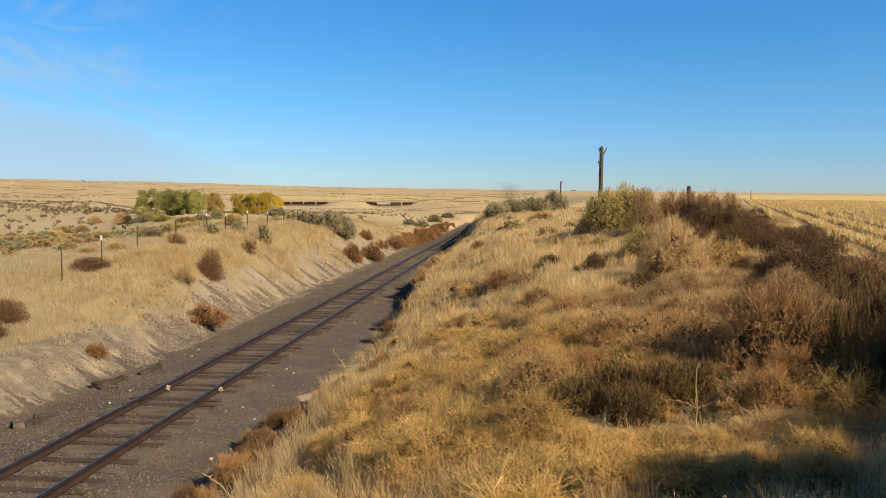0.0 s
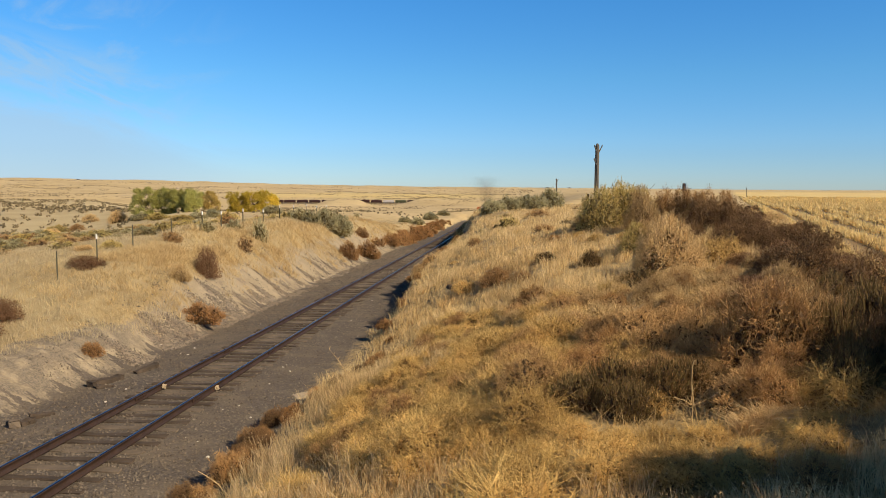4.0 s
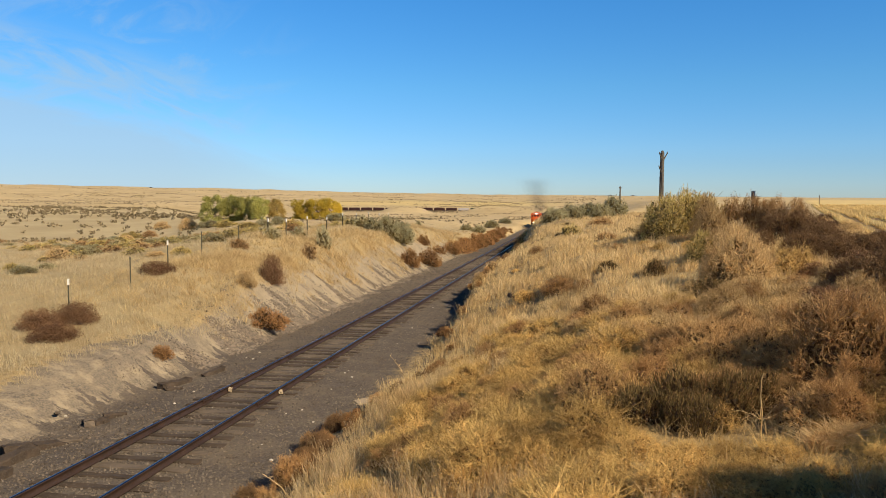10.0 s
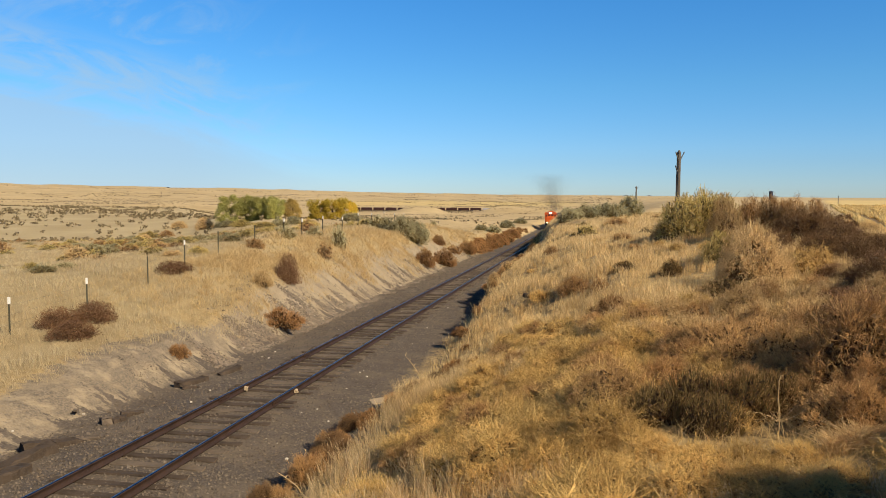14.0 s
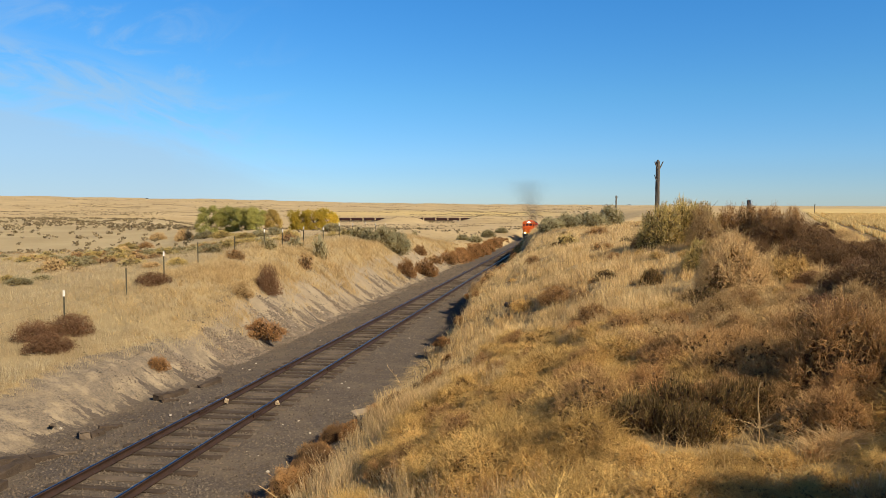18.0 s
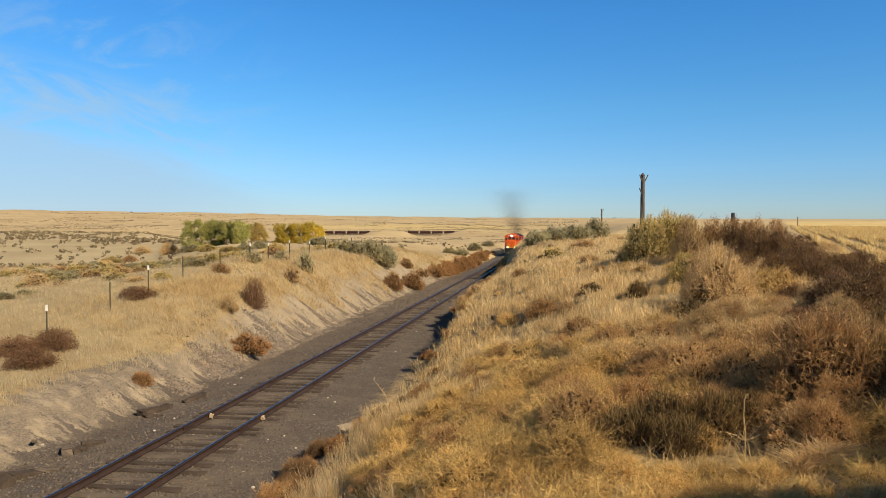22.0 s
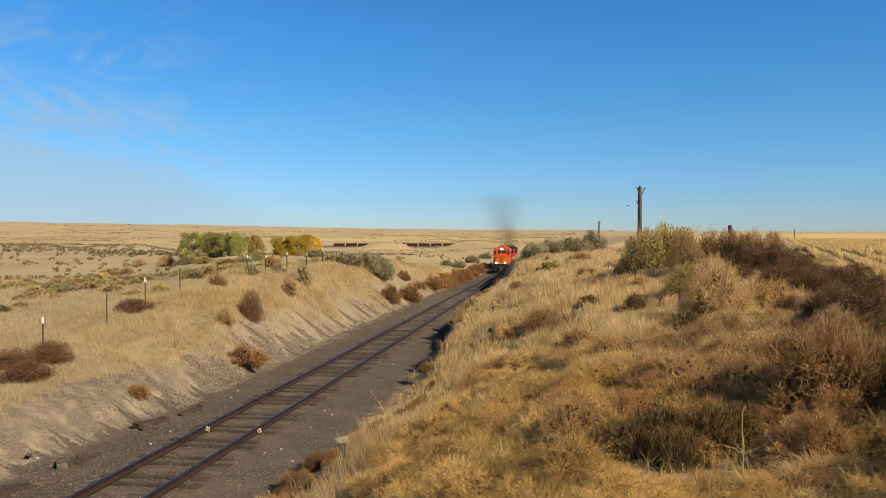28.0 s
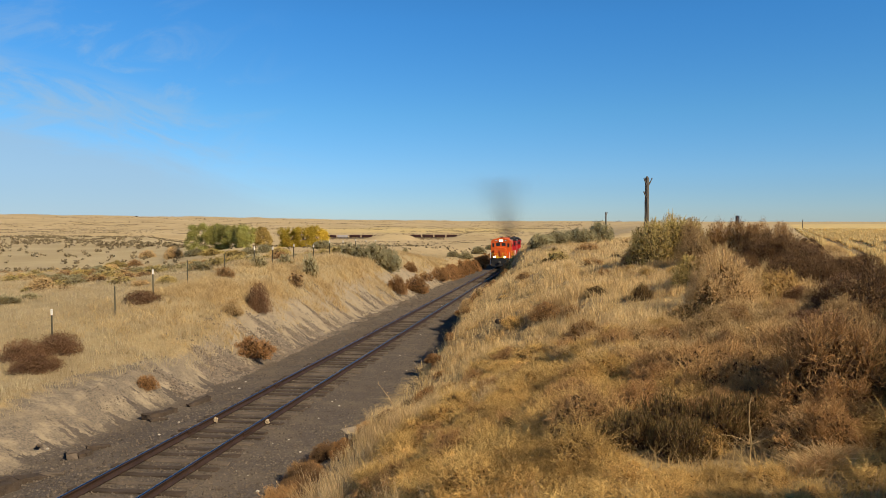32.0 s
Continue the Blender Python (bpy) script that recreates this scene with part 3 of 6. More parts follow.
def make_track():
    track = empty("railway_track")
    tagged(track, "single rusty railway track on half-buried weathered wooden ties", "railway track", kind="structure")
    ys = np.concatenate([np.arange(-12, 120, 1.5), np.arange(120, 390, 4)])
    for u0 in (-0.755, 0.755):
        rail = mesh_ob("rail", swept(RAIL, ys, u0, 0), M_RAIL, track)
        tagged(rail, "long rusty steel rail")
        head = [(-0.034, -0.006), (-0.028, 0.0), (0.028, 0.0), (0.034, -0.006)]
        mesh_ob("rail_head", swept(head, ys, u0, 0.002), M_RAIL_TOP, rail)
        for yj in (8.4, 20.4, 26.6, 39.5, 52, 64.5):
            bar = part("joint_bar", joined(box(0.03, 0.6, 0.09, 0.035, 0, -0.09, 0.006), box(0.03, 0.6, 0.09, -0.035, 0, -0.09, 0.006),
                                           *[rod((-0.07, q, -0.09), (0.07, q, -0.09), 0.014, seg=6) for q in (-0.2, -0.07, 0.07, 0.2)]), M_RAIL, rail)
            bar.matrix_basis = track_pose(yj, u0)
    rng = random.Random(4)
    shapes = []
    for v in range(7):
        bm = box(2.5, 0.225, 0.17, bevel=0.015)
        bmesh.ops.subdivide_edges(bm, edges=[e for e in bm.edges if e.calc_length() > 1.5], cuts=4)
        for vt in bm.verts:
            vt.co += Vector((rng.uniform(-0.03, 0.03), rng.uniform(-0.018, 0.018), rng.uniform(-0.014, 0.012)))
        me = bpy.data.meshes.new("tie")
        bm.to_mesh(me)
        bm.free()
        me.materials.append(M_TIE_GREY if v in (2, 5) else M_TIE)
        shapes.append(me)
    y = 2.0
    while y < 165:
        tie = new("tie", rng.choice(shapes))
        tie.parent = track
        tie.matrix_basis = track_pose(y, rng.uniform(-0.09, 0.09), -0.246 - rng.uniform(0, 0.03)) @ pose(0, 0, 0, 0, 0, rng.uniform(-2.2, 2.2))
        y += 0.53 + rng.uniform(-0.03, 0.03)
    # two pale wedges beside the rails at one tie
    for u0 in (-0.66, 0.84):
        bm = box(0.10, 0.12, 0.12, bevel=0.028)
        for vt in bm.verts:
            vt.co += Vector((rng.uniform(-0.02, 0.02), rng.uniform(-0.02, 0.02), rng.uniform(-0.02, 0.02)))
        w = part("wedge", bm, M_ROCK, track, "pale wooden wedge against the rail")
        w.matrix_basis = track_pose(21.6, u0, -0.10)


make_track()


# ---- plants ----
def ribbons(p, w, rng):
    """Tapered flat stalks: p (n, k, 3) points, w (n, k) widths. Vertices and faces."""
    n, k, _ = p.shape
    axis = p[:, -1] - p[:, 0]
    side = np.cross(axis, rng.normal(size=(n, 3)))
    side /= np.linalg.norm(side, axis=1, keepdims=True) + 1e-9
    off = side[:, None] * w[:, :, None] * 0.5
    v = np.stack([p - off, p + off], 2).reshape(-1, 3)
    b = (np.arange(n) * k * 2)[:, None] + np.arange(k - 1)[None] * 2
    f = np.stack([b, b + 1, b + 3, b + 2], -1).reshape(-1, 4)
    return v, f


def merge(pieces):
    vs, fs, o = [], [], 0
    for v, f in pieces:
        vs.append(v), fs.append(f + o)
        o += len(v)
    return np.concatenate(vs), np.concatenate(fs)


def unit(v):
    return v / (np.linalg.norm(v, axis=-1, keepdims=True) + 1e-9)


def curve_points(start, way, length, k, bend, rng):
    t = np.linspace(0, 1, k)[None, :, None]
    return start[:, None] + way[:, None] * length[:, None, None] * t + bend[:, None] * (t ** 2) * length[:, None, None]


def lobes_of(rng, count, h, r):
    """The billows of a bush: their middles and sizes, spread over a dome."""
    k = np.arange(count) + 0.5
    el = np.arcsin(np.clip(k / count * 1.02, 0, 1)) * 0.98
    az = k * 2.39996 + rng.uniform(0, 6)
    size = rng.uniform(0.26, 0.46, count)
    d = np.stack([np.cos(el) * np.cos(az), np.cos(el) * np.sin(az), np.sin(el)], -1)
    c = d * (rng.uniform(0.88, 1.06, count) - size * 0.92)[:, None] * np.array([r, r, h])
    c[:, 2] = np.maximum(c[:, 2], 0.12 * h)
    return c, size


def twig_arrays(rng, c, size, h, r, n, length, w, k=3, out=0.8, up=0.35, wild=0.4, curl=0.25, shell=0.5, forks=0):
    """Fine forked twigs that bristle from the billows, pointing out of each and up."""
    i = rng.integers(0, len(c), n)
    axes = np.array([r, r, h])
    d = unit(rng.normal(size=(n, 3)) + 0.55 * unit(c[i]))
    start = c[i] + d * (size[i] * rng.uniform(shell, 1.0, n))[:, None] * axes
    ln = rng.uniform(0.45, 1.25, n) * length * min(h, r)
    start -= d * ln[:, None] * 0.5
    way = unit(out * d + 0.45 * unit(start) + unit(rng.normal(size=(n, 3))) * wild + np.array([0, 0, up]))
    p = curve_points(start, way, ln, k, rng.normal(size=(n, 3)) * curl, rng)
    p[:, :, 2] = np.maximum(p[:, :, 2], -0.04)
    wd = w * rng.uniform(0.7, 1.3, n)
    pieces = [ribbons(p, np.linspace(1.0, 0.5, k)[None] * wd[:, None], rng)]
    if forks:
        j = np.repeat(np.arange(n), forks)
        t = rng.uniform(0.2, 1, len(j))[:, None]
        at = np.where(t < 0.5, p[j, 0] * (1 - 2 * t) + p[j, k // 2] * 2 * t, p[j, k // 2] * (2 - 2 * t) + p[j, -1] * (2 * t - 1))
        off = unit(way[j] + unit(rng.normal(size=(len(j), 3))) * 1.1)
        q = curve_points(at, off, ln[j] * rng.uniform(0.25, 0.6, len(j)), 2, np.zeros((len(j), 3)), rng)
        pieces.append(ribbons(q, np.array([0.85, 0.45])[None] * wd[j][:, None], rng))
    return merge(pieces)


def stem_arrays(rng, c, size, h, r, n, w, bend=0.14):
    """The main branches, from the root up into the billows."""
    i = rng.integers(0, len(c), n)
    end = c[i] + unit(rng.normal(size=(n, 3)) + 0.9 * unit(c[i])) * (size[i] * rng.uniform(0.5, 1.12, n))[:, None] * np.array([r, r, h])
    start = np.concatenate([rng.normal(size=(n, 2)) * 0.07 * r, np.full((n, 1), -0.06)], 1)
    way = end - start
    ln = np.linalg.norm(way, axis=1)
    p = curve_points(start, unit(way), ln, 5, rng.normal(size=(n, 3)) * bend * np.array([1, 1, 0.4]), rng)
    return ribbons(p, np.linspace(1.5, 0.5, 5)[None] * w * np.ones((n, 1)), rng)


def leaf_arrays(rng, centres, size, n, spread, stretch=1.8):
    """n small leaves scattered about each centre."""
    c = np.repeat(centres, n, 0) + rng.normal(size=(len(centres) * n, 3)) * spread
    a, b = unit(rng.normal(size=c.shape)), unit(rng.normal(size=c.shape))
    b = unit(np.cross(a, b))
    s = (np.asarray(size) * rng.uniform(0.6, 1.3, len(c)))[:, None]
    v = np.stack([c - a * s * stretch, c - b * s * 0.8, c + a * s * stretch, c + b * s * 0.8], 1).reshape(-1, 3)
    return v, np.arange(len(v)).reshape(-1, 4)


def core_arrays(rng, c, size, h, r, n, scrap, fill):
    """The matted growth inside a bush: short broad scraps packed within its billows, coloured dark as inner shade."""
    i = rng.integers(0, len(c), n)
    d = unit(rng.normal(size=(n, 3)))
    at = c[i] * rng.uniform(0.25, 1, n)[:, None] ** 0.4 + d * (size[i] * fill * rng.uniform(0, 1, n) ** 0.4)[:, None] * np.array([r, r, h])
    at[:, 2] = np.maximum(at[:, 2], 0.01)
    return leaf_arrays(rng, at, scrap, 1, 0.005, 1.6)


RNG = np.random.default_rng(7)
KINDS = {}


def shrub_kind(key, count, m_stem, m_twig, h=1.0, r=0.85, lobes=12, n=4000, length=0.22, w=0.008, stems=40, stem_w=0.009, core=500, core_mat=None, scrap=0.05, fill=0.72,
               tips=0, tip_mat=None, tip_len=0.12, tip_w=0.01, tip_up=0.6, **kw):
    """A kind of bush in some shapes: stems with their shade-dark matted core, a crown of twigs and, where it has any,
    leafy tips.
    """
    KINDS[key] = []
    for _ in range(count):
        c, size = lobes_of(RNG, lobes, h, r)
        st = stem_arrays(RNG, c, size, h, r, stems, stem_w)
        q = len(st[1])
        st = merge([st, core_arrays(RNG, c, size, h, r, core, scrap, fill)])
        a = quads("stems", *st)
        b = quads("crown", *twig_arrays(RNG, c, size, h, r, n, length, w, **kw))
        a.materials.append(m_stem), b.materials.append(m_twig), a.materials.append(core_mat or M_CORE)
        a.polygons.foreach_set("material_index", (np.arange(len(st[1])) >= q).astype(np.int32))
        lf = None
        if tips:
            lf = quads("foliage", *twig_arrays(RNG, c, size, h, r, tips, tip_len, tip_w, up=tip_up, shell=0.75, wild=0.35))
            lf.materials.append(tip_mat or m_twig)
        KINDS[key].append((a, b, lf))


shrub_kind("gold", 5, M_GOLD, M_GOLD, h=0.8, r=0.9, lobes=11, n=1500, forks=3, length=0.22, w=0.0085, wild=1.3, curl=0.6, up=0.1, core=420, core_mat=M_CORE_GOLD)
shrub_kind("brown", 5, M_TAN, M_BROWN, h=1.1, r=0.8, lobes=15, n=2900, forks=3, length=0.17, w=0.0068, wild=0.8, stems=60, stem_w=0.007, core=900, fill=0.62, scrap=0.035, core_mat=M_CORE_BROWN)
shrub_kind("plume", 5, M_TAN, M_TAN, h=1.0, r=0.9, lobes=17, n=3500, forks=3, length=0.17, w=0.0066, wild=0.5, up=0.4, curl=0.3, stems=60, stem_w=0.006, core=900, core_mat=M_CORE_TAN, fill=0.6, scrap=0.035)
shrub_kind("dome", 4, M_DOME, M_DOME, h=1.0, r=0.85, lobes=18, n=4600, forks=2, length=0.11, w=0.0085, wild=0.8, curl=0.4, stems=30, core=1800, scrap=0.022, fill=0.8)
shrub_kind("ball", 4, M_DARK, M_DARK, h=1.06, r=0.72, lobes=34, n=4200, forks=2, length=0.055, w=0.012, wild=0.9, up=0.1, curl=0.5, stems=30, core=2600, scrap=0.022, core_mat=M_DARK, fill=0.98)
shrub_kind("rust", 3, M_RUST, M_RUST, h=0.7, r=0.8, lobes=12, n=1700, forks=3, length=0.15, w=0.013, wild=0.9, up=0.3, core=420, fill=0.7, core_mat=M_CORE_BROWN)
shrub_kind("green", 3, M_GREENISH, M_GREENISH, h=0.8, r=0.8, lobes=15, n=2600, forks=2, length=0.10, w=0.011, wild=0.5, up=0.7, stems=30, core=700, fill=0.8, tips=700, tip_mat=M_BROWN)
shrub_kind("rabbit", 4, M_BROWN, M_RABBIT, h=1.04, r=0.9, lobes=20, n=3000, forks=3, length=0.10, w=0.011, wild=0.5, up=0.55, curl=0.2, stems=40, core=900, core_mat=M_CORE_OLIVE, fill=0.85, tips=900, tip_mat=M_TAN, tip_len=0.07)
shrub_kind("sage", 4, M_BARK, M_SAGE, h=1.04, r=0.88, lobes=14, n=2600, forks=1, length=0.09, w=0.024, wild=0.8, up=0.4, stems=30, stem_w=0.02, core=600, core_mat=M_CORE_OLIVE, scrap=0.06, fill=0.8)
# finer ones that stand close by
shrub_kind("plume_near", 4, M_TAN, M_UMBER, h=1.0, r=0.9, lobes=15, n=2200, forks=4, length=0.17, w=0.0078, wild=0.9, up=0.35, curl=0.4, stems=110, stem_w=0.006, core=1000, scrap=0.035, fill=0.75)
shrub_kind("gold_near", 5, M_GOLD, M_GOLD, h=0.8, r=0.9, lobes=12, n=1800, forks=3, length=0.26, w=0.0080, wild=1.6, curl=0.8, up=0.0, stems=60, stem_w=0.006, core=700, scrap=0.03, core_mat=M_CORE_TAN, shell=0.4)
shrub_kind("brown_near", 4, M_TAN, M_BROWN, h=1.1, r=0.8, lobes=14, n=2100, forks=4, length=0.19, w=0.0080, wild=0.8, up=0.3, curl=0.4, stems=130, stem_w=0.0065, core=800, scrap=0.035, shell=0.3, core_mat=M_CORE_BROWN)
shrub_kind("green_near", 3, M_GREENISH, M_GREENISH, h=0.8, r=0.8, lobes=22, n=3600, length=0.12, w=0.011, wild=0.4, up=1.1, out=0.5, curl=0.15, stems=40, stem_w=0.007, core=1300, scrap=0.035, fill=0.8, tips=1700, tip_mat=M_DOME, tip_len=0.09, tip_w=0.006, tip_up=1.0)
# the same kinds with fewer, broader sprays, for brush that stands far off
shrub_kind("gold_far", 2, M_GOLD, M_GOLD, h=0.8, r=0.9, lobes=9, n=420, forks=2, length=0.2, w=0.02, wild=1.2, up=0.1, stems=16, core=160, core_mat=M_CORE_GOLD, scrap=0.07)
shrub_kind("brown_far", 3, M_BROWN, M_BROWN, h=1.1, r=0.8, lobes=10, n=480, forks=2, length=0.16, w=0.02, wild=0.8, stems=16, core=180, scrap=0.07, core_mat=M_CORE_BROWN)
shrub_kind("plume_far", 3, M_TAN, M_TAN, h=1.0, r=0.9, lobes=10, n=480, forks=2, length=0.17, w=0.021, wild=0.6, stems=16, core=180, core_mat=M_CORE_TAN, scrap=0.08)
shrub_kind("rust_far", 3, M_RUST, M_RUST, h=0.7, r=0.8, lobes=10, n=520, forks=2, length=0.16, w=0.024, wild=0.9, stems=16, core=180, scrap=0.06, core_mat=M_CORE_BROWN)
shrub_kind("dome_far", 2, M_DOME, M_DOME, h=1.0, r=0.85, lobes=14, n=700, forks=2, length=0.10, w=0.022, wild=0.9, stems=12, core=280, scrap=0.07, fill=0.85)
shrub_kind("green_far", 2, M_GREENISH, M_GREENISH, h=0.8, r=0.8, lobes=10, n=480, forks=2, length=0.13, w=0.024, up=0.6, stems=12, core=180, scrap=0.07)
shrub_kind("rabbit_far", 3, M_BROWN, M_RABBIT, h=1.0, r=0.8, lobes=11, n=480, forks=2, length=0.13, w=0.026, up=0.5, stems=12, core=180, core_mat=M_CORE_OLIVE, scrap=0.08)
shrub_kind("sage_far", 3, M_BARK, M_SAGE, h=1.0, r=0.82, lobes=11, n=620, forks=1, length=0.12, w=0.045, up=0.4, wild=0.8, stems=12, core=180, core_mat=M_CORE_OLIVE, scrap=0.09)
SHRUB_WORDS = {
    "gold": ("golden_weed", "tangled golden dry weed on the grassy bank", "weed"),
    "brown": ("brown_bush", "bare brown twiggy bush on the bank", "bush"),
    "plume": ("dry_bush", "tan dry bush of fine radiating twigs", "bush"),
    "dome": ("brown_bush", "dense brown dome of fine dead twigs", "bush"),
    "ball": ("tumbleweed", "dark brown tumbleweed lying in dry grass", "tumbleweed"),
    "rust": ("rust_weed", "rust-coloured dry weed at the cutting's foot", "weed"),
    "green": ("green_bush", "dull green bush among dry weeds", "bush"),
    "rabbit": ("rabbitbrush", "yellow-green rabbitbrush with dry sprays", "bush"),
    "sage": ("sagebrush", "grey-green sagebrush on dry ground", "bush"),
}


def shrub(key, x, y, scale=1.0, tall=1.0, sink=0.05, label=""):
    far = key + "_far" if math.hypot(x, y) > (44 if key in ("sage", "rabbit", "green") else 80 if key == "rust" else 46) and scale < 1.35 else key
    if math.hypot(x, y) < 16:
        far = key + "_near"
    st, tw, lf = RNG_PICK.choice(KINDS.get(far, KINDS[key]))
    nm, words, cat = SHRUB_WORDS[key]
    ob = new(nm, st)
    ob.matrix_basis = pose(x, y, float(ground_z(x, y)) - sink, RNG_PICK.uniform(-4, 4), RNG_PICK.uniform(-4, 4), RNG_PICK.uniform(0, 360)) @ Matrix.Diagonal((scale, scale, scale * tall, 1))
    SPOTS.append((x, y, 0.75 * scale))
    t = new("crown", tw)
    t.parent = ob
    if lf:
        q = new("foliage", lf)
        q.parent = ob
    return tagged(ob, label or words, cat, words)


RNG_PICK = random.Random(11)
SPOTS = []


def grass_points(rng, n, d0, d1, az0, az1):
    d = np.exp(rng.uniform(math.log(d0), math.log(d1), n))
    a = np.radians(rng.uniform(az0, az1, n))
    return d * np.sin(a), d * np.cos(a), d


def under_shrubs(x, y):
    """True where a shrub's dome already covers the ground."""
    cell = np.zeros((600, 700), bool)
    for sx, sy, r in SPOTS:
        i0, i1 = int((sx - r + 60) * 5), int((sx + r + 60) * 5)
        j0, j1 = int((sy - r) * 5), int((sy + r) * 5)
        if i0 < 0 or j0 < 0 or i1 >= 600 or j1 >= 700:
            continue
        gi, gj = np.mgrid[i0:i1 + 1, j0:j1 + 1]
        cell[gi, gj] |= (gi / 5 - 60 - sx) ** 2 + (gj / 5 - sy) ** 2 < r * r
    i, j = np.clip(((x + 60) * 5).astype(int), 0, 599), np.clip((y * 5).astype(int), 0, 699)
    return cell[i, j]


def grass(name, mat, label, n, seed, d0, d1, az0, az1, keep, h=0.42, lean=0.30, w=0.00065, wmin=0.0042, clump=0.13, per=10, heads=0):
    """Dry grass in tufts: n tufts of per blades each, kept where keep(x, y, u) says so; heads: drooping spikelets on each stalk."""
    rng = np.random.default_rng(seed)
    x, y, d = grass_points(rng, n, d0, d1, az0, az1)
    ok = (keep(x, y, across(x, y)) > rng.uniform(0, 1, n)) & ~under_shrubs(x, y)
    x, y, d = x[ok], y[ok], d[ok]
    tall = rng.uniform(0.5, 1.15, len(x)) * (0.5 + 1.0 * vnoise(x / 1.1, y / 1.1, 3))
    tilt = rng.normal(size=(len(x), 2)) * lean * 0.4 + np.array([-0.03, -0.01])
    x, y, d, tall = (np.repeat(q, per) for q in (x, y, d, tall))
    tilt = np.repeat(tilt, per, 0)
    m = len(x)
    sp = clump * np.maximum(1, d / 25)
    x, y = x + rng.normal(size=m) * sp * 0.5, y + rng.normal(size=m) * sp * 0.5
    start = np.stack([x, y, ground_z(x, y) - 0.03], -1)
    way = unit(np.stack([tilt[:, 0] + rng.normal(size=m) * lean * 0.55, tilt[:, 1] + rng.normal(size=m) * lean * 0.55, np.ones(m)], -1))
    ln = h * tall * rng.uniform(0.6, 1.2, m)
    bend = np.stack([rng.normal(size=m) * lean * 0.7 - 0.03, rng.normal(size=m) * lean * 0.7, -0.12 * np.ones(m)], -1)
    p = curve_points(start, way, ln, 3, bend, rng)
    wd = np.maximum(wmin, w * d) * rng.uniform(0.7, 1.3, m)
    pieces = [ribbons(p, wd[:, None] * np.array([1.0, 0.8, 0.3])[None], rng)]
    if heads:
        i = np.repeat(np.arange(m), heads)
        t = rng.uniform(0.72, 1.0, len(i))[:, None]
        s3 = p[i, 1] * (1 - t) + p[i, 2] * t
        w3 = np.concatenate([rng.normal(size=(len(i), 2)) * 0.55, rng.uniform(-1.6, 0.2, (len(i), 1))], 1)
        p3 = curve_points(s3, unit(w3), rng.uniform(0.016, 0.036, len(i)), 3, np.zeros((len(i), 3)), rng)
        pieces.append(ribbons(p3, np.array([0.25, 1.0, 0.3])[None] * (np.maximum(0.0085, w * d[i]) * rng.uniform(0.7, 1.3, len(i)))[:, None], rng))
    me = quads(name, *merge(pieces))
    return tagged(mesh_ob(name, me, mat), label, "grass", kind="stuff")


LEFT_BANK = (
    ("ball", -7.87, 38.08, 1.01, 1.49),
    ("plume", -8.41, 35.01, 0.60, 1.20),
    ("rust", -6.95, 32.23, 1.30, 0.95),
    ("rust", -8.72, 24.91, 0.50, 1.41),
    ("ball", -13.15, 25.93, 1.13, 0.68),
    ("ball", -12.37, 26.85, 1.25, 0.65),
    ("ball", -11.87, 24.27, 1.24, 0.54),
    ("ball", -12.47, 35.21, 1.36, 0.44),
    ("brown", -7.59, 47.56, 0.92, 1.11),
    ("sage", -7.34, 52.36, 0.77, 2.25),
    ("sage", -10.26, 49.56, 0.83, 1.16),
    ("sage", -9.62, 55.33, 0.87, 0.94),
    ("brown", -10.93, 43.84, 0.82, 0.73),
)
LEFT_RIDGE = (
    ("sage", -7.40, 73.40, 0.95, 1.05),
    ("sage", -6.45, 71.20, 1.15, 1.15),
    ("sage", -5.30, 70.00, 1.22, 1.25),
    ("sage", -4.05, 70.60, 1.50, 1.35),
    ("sage", -3.10, 72.30, 1.55, 1.45),
    ("sage", -2.50, 75.00, 1.20, 1.30),
    ("sage", -19.40, 157.14, 2.89, 0.64),
    ("sage", -2.55, 138.51, 0.88, 1.37),
)
LEFT_FOOT = (
    ("rust", -1.91, 64.99, 1.24, 1.74),
    ("rust", -0.33, 71.55, 1.70, 1.41),
    ("rust", -0.94, 78.55, 1.00, 1.47),
    ("rust", 2.17, 86.01, 1.41, 1.52),
    ("rust", 3.68, 92.18, 1.60, 1.56),
    ("rust", 5.77, 104.41, 1.81, 1.68),
    ("rust", 8.08, 115.61, 1.80, 1.34),
    ("sage", 5.84, 134.22, 1.47, 0.73),
    ("sage", 7.78, 130.51, 1.79, 0.75),
    ("sage", 13.65, 178.52, 2.28, 0.86),
    ("sage", 21.88, 234.50, 2.58, 0.73),
    ("rust", 11.56, 137.89, 1.89, 1.37),
    ("rust", 2.87, 88.26, 1.29, 1.57),
    ("rust", 4.67, 97.41, 1.42, 1.57),
    ("rust", 6.80, 108.64, 1.59, 1.57),
    ("rust", 9.63, 125.97, 1.73, 1.52),
    ("rust", 0.69, 80.91, 1.11, 1.37),
)
RIGHT_RIDGE = (
    ("rabbit", 10.07, 56.13, 1.20, 0.83),
    ("brown", 14.07, 64.35, 1.50, 0.52),
    ("brown", 9.86, 43.33, 1.01, 0.47),
    ("brown", 4.79, 29.03, 1.02, 0.65),
    ("brown", 5.50, 27.76, 0.52, 0.95),
)
